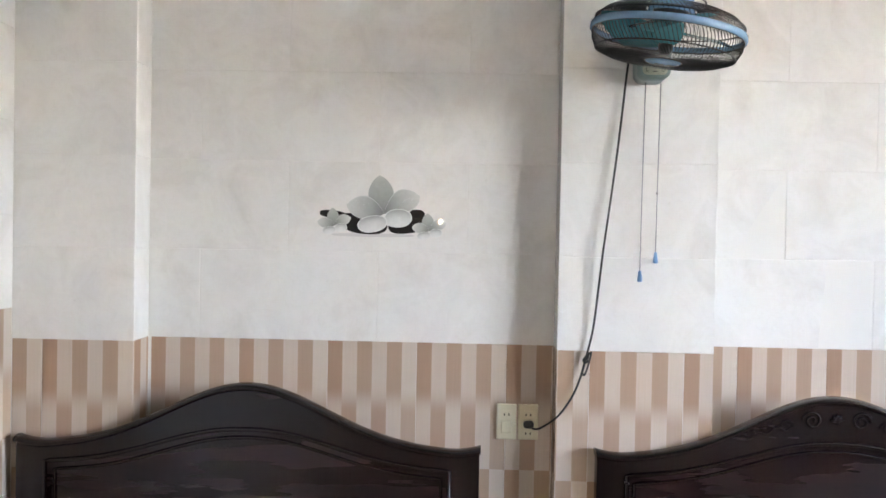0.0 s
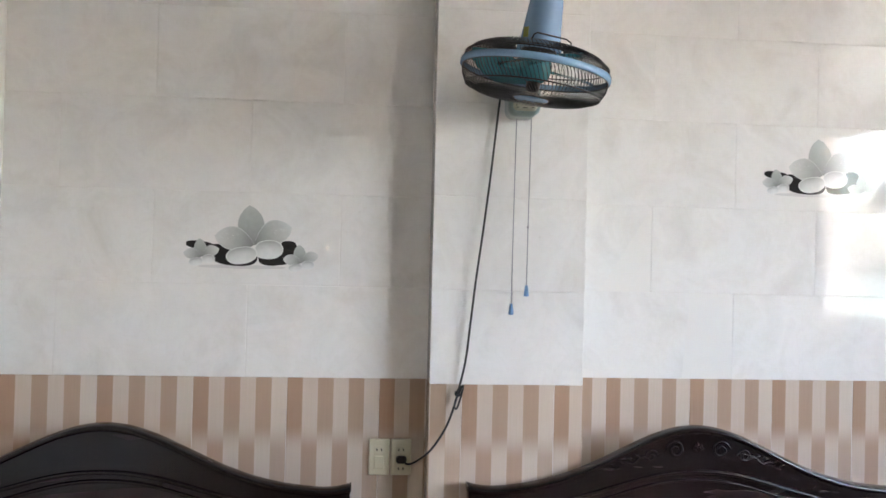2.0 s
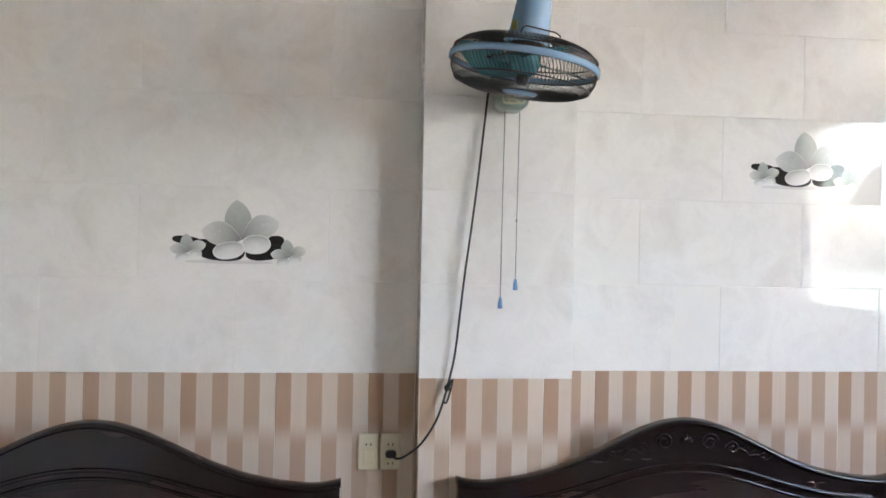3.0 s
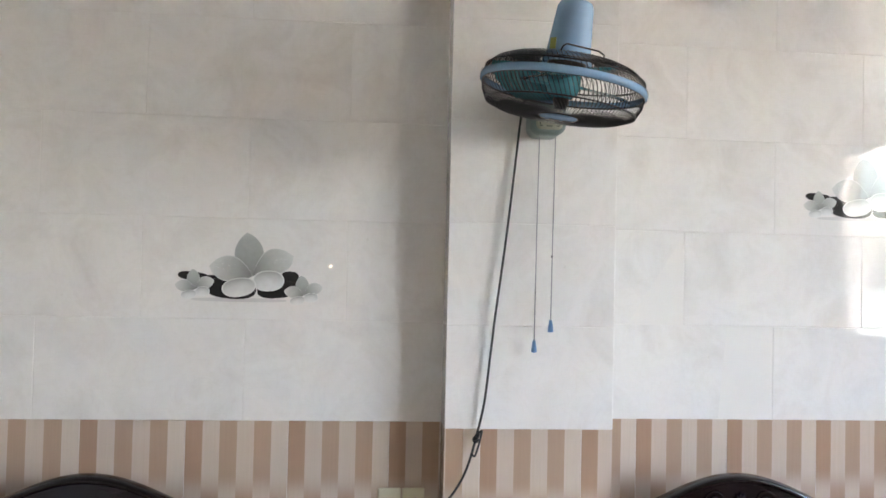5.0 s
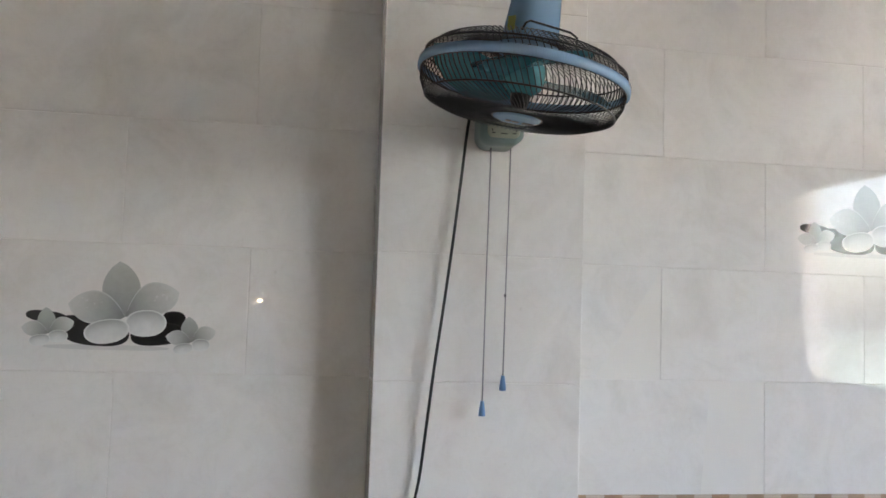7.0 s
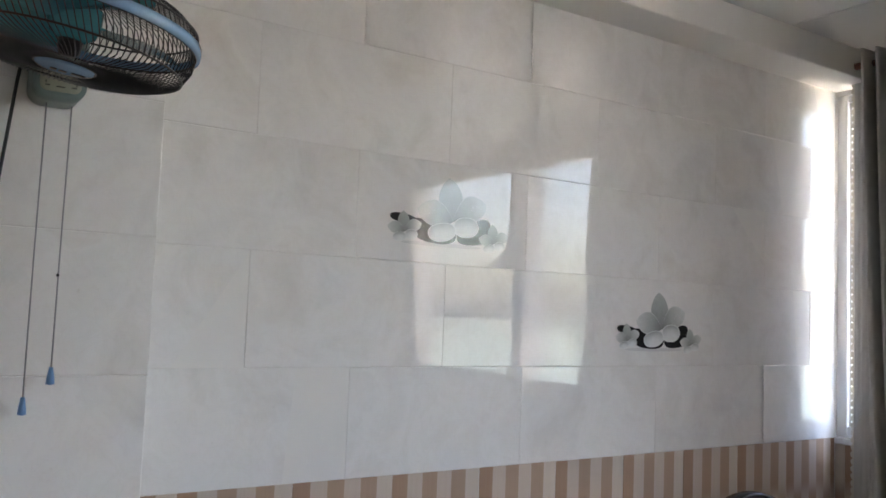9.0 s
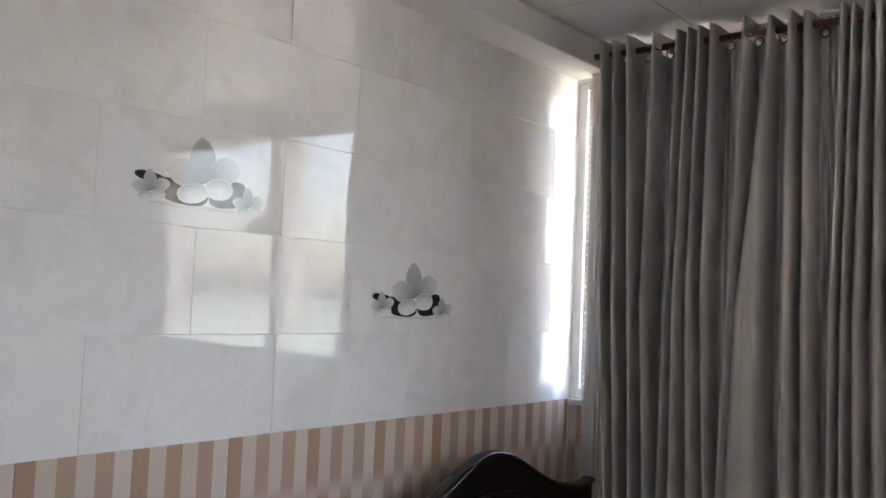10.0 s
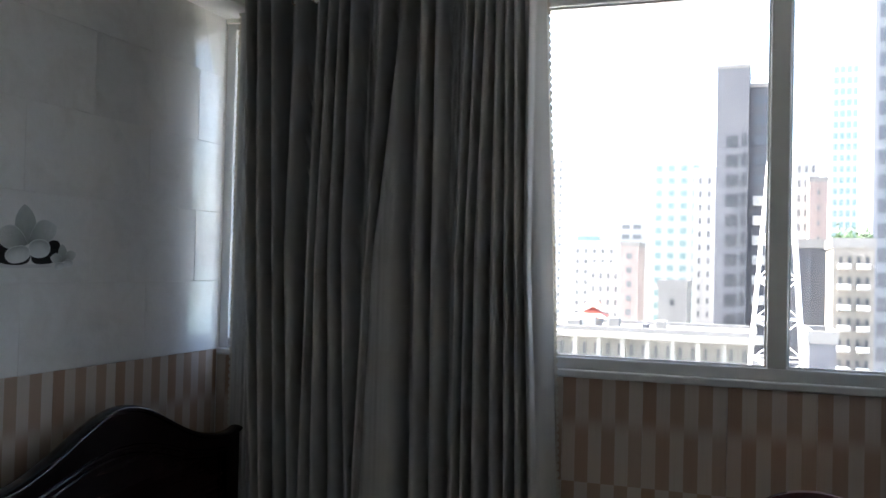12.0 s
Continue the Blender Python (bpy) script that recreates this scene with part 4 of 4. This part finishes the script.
def add_oval_petal(bm, uv, cx, cz, rx, rz, tilt, y, material, drop=0.0):
    """A printed petal seen from its front: a rounded oval, fuller on its lower side."""
    c, n = radians(tilt), 26
    centre = bm.verts.new((cx, y, cz))
    ring = []
    for k in range(n):
        t = 6.28319 * k / n
        px, pz = rx * math.copysign(abs(math.cos(t)) ** 0.85, math.cos(t)), rz * math.sin(t) * (1 + drop * (math.sin(t) < 0))
        ring.append((math.sin(t), bm.verts.new((cx + px * math.cos(c) - pz * math.sin(c), y, cz + px * math.sin(c) + pz * math.cos(c)))))
    for k in range(n):
        (h0, a), (h1, b) = ring[k], ring[(k + 1) % n]
        face = bm.faces.new((centre, a, b))
        face.material_index = material
        for loop, (along_tone, rim) in zip(face.loops, ((0.8, 0.0), (0.5 - 0.5 * h0, 1.0), (0.5 - 0.5 * h1, 1.0))):
            loop[uv].uv = (along_tone, rim)


def flower(bm, uv, cx, cz, k, y):
    add_petal(bm, uv, cx, cz, 98, 0.130 * k, 0.086 * k, y, 1, 1.0, 0.002 * k)
    add_petal(bm, uv, cx, cz, 27, 0.134 * k, 0.080 * k, y - 0.0002, 0, 1.28, 0.010 * k)
    add_petal(bm, uv, cx, cz, 168, 0.130 * k, 0.078 * k, y - 0.0003, 0, 1.15, -0.006 * k)
    add_oval_petal(bm, uv, cx + 0.047 * k, cz - 0.014 * k, 0.047 * k, 0.031 * k, 3, y - 0.0004, 2)
    add_oval_petal(bm, uv, cx - 0.039 * k, cz - 0.033 * k, 0.051 * k, 0.026 * k, 10, y - 0.0005, 2, 0.15)


def flower_mesh():
    bm = bmesh.new()
    uv = bm.loops.layers.uv.new("UVMap")
    add_disc(bm, uv, 0.285, 0.056, 0.14, 0.006, -0.0003, 4)
    add_disc(bm, uv, 0.150, 0.124, 0.045, 0.013, -0.0005, 3, -0.10)
    add_disc(bm, uv, 0.432, 0.124, 0.027, 0.020, -0.0005, 3)
    add_disc(bm, uv, 0.235, 0.110, 0.055, 0.016, -0.00055, 3, -0.15)
    add_disc(bm, uv, 0.260, 0.090, 0.074, 0.031, -0.0006, 3, -0.06)
    add_disc(bm, uv, 0.396, 0.089, 0.060, 0.026, -0.0006, 3, 0.10)
    flower(bm, uv, 0.322, 0.128, 1.0, -0.0008)
    flower(bm, uv, 0.156, 0.086, 0.46, -0.0016)
    flower(bm, uv, 0.474, 0.073, 0.46, -0.0016)
    drops = random.Random(8)
    for cx, cz, spread in ((0.245, 0.158, 0.03), (0.412, 0.172, 0.026)):
        for _ in range(9):
            add_disc(bm, uv, cx + drops.uniform(-spread, spread), cz + drops.uniform(-0.5, 0.5) * spread, drops.uniform(0.001, 0.003), drops.uniform(0.001, 0.0025), -0.0013, 2)
    bmesh.ops.recalc_face_normals(bm, faces=bm.faces)
    return to_mesh("flower_print", bm, PETAL, PETAL_GREY, PETAL_BRIGHT, STONE, HAZE_GREY)


FLOWER = flower_mesh()

# ---- wall tiles, one object each ----
TILES = {}
tile_random = random.Random(11)


def tile_mesh(x0, x1, z0, z1, material):
    """A tile of the given stretch of its full size, with chamfered front edges."""
    key = (round(x0, 3), round(x1, 3), round(z0, 3), round(z1, 3), material.name)
    if key in TILES:
        return TILES[key]
    bm = bmesh.new()
    c = 0.0013
    back = [bm.verts.new((x, T, z)) for x, z in ((x0, z0), (x1, z0), (x1, z1), (x0, z1))]
    edge = [bm.verts.new((x, c, z)) for x, z in ((x0, z0), (x1, z0), (x1, z1), (x0, z1))]
    face = [bm.verts.new((x, 0, z)) for x, z in ((x0 + c, z0 + c), (x1 - c, z0 + c), (x1 - c, z1 - c), (x0 + c, z1 - c))]
    bm.faces.new(face)
    for k in range(4):
        j = (k + 1) % 4
        bm.faces.new((edge[k], edge[j], face[j], face[k]))
        bm.faces.new((back[k], back[j], edge[j], edge[k]))
    bmesh.ops.recalc_face_normals(bm, faces=bm.faces)
    TILES[key] = to_mesh("tile", bm, material)
    return TILES[key]


def tile_area(parent, m, u0, u1, z0, z1, w, h, origin, material, shift=0.0, gap=0.0007, flowers=(), lean=0.1):
    """Tiles over u0..u1, z0..z1 of a wall whose frame is m; every other row is moved by shift."""
    inverse = parent.matrix_basis.inverted()
    rows = round((z1 - z0) / h + 0.499)
    for r in range(rows):
        zb = z0 + r * h
        zt = min(zb + h, z1)
        off = origin + (shift if r % 2 else 0.0)
        k = math.floor((u0 - off) / w)
        while off + k * w < u1 - 0.004:
            a, b = max(u0, off + k * w), min(u1, off + (k + 1) * w)
            if b - a > 0.012:
                me = tile_mesh(a - off - k * w + gap / 2, b - off - k * w - gap / 2, gap / 2, zt - zb - gap / 2, material)
                turn = pose(off + k * w, tile_random.uniform(0, 0.0003), zb, tile_random.uniform(-lean, lean) * 0.6, 0, tile_random.uniform(-lean, lean))
                ob = part("tile", me, material, parent, "", inverse @ m @ turn)
                if any(abs(off + k * w - fu) < 0.02 and abs(zb - fz) < 0.02 for fu, fz in flowers):
                    ob["label"] = "white tile printed with frangipani flowers on black pebbles"
                    part("flower_print", FLOWER, PETAL, ob, "grey and white flowers on black pebbles")
            k += 1


UPPER = 2.7
north = pose(0, NORTH_RIGHT, 0)
tile_area(wall_north, north, COLUMN_R, 3.778, DADO, UPPER, 0.6, 0.3, 1.5, WHITE_TILE, 0.3, flowers=((1.5, 1.8), (2.4, 1.5)), lean=0.22)
tile_area(wall_north, north, COLUMN_R, 3.778, 0, DADO, 0.3, 0.6, 1.35, STRIPED_TILE)
north = pose(0, NORTH_LEFT, 0)
tile_area(wall_north_left, north, PILASTER_R, COLUMN_L, DADO, UPPER, 0.6, 0.3, -0.172, WHITE_TILE, -0.304, flowers=((-0.476, 1.5),), lean=0.1)
tile_area(wall_north_left, north, PILASTER_R, COLUMN_L, 0, DADO, 0.3, 0.6, -0.036, STRIPED_TILE)
north = pose(0, COLUMN_FRONT, 0)
tile_area(column, north, COLUMN_L, COLUMN_R, DADO, UPPER, 0.6, 0.3, COLUMN_L, WHITE_TILE)
tile_area(column, north, COLUMN_L, COLUMN_R, 0, DADO, 0.3, 0.6, 0.5235, STRIPED_TILE)
west_face = pose(COLUMN_L, NORTH_LEFT, 0, 0, 0, -90)
tile_area(column, west_face, 0, NORTH_LEFT - COLUMN_FRONT - T, DADO, UPPER, 0.6, 0.3, 0, WHITE_TILE)
tile_area(column, west_face, 0, NORTH_LEFT - COLUMN_FRONT - T, 0, DADO, 0.3, 0.6, 0, STRIPED_TILE)
east_face = pose(COLUMN_R, COLUMN_FRONT + T, 0, 0, 0, 90)
tile_area(column, east_face, 0, NORTH_RIGHT - COLUMN_FRONT - T, DADO, UPPER, 0.6, 0.3, 0, WHITE_TILE)
tile_area(column, east_face, 0, NORTH_RIGHT - COLUMN_FRONT - T, 0, DADO, 0.3, 0.6, 0, STRIPED_TILE)
north = pose(0, PILASTER_FRONT, 0)
tile_area(pilaster, north, X_WEST, PILASTER_R, DADO, UPPER, 0.6, 0.3, X_WEST, WHITE_TILE)
tile_area(pilaster, north, X_WEST, PILASTER_R, 0, DADO, 0.3, 0.6, -1.246, STRIPED_TILE)
east_face = pose(PILASTER_R, PILASTER_FRONT + T, 0, 0, 0, 90)
tile_area(pilaster, east_face, 0, NORTH_LEFT - PILASTER_FRONT - T, DADO, UPPER, 0.6, 0.3, 0, WHITE_TILE)
tile_area(pilaster, east_face, 0, NORTH_LEFT - PILASTER_FRONT - T, 0, DADO, 0.3, 0.6, 0, STRIPED_TILE)
west = pose(X_WEST, 0, 0, 0, 0, 90)
tile_area(wall_west, west, 1.6, PILASTER_FRONT, 1.3, UPPER, 0.6, 0.3, PILASTER_FRONT, WHITE_TILE)
tile_area(wall_west, west, 1.6, PILASTER_FRONT, 0.1, 1.3, 0.3, 0.6, PILASTER_FRONT, STRIPED_TILE)
tile_area(wall_east, WINDOW_WALL, 0.0, 5.69, 0, WIN_B - 0.03, 0.3, 0.6, 0.043, STRIPED_TILE)
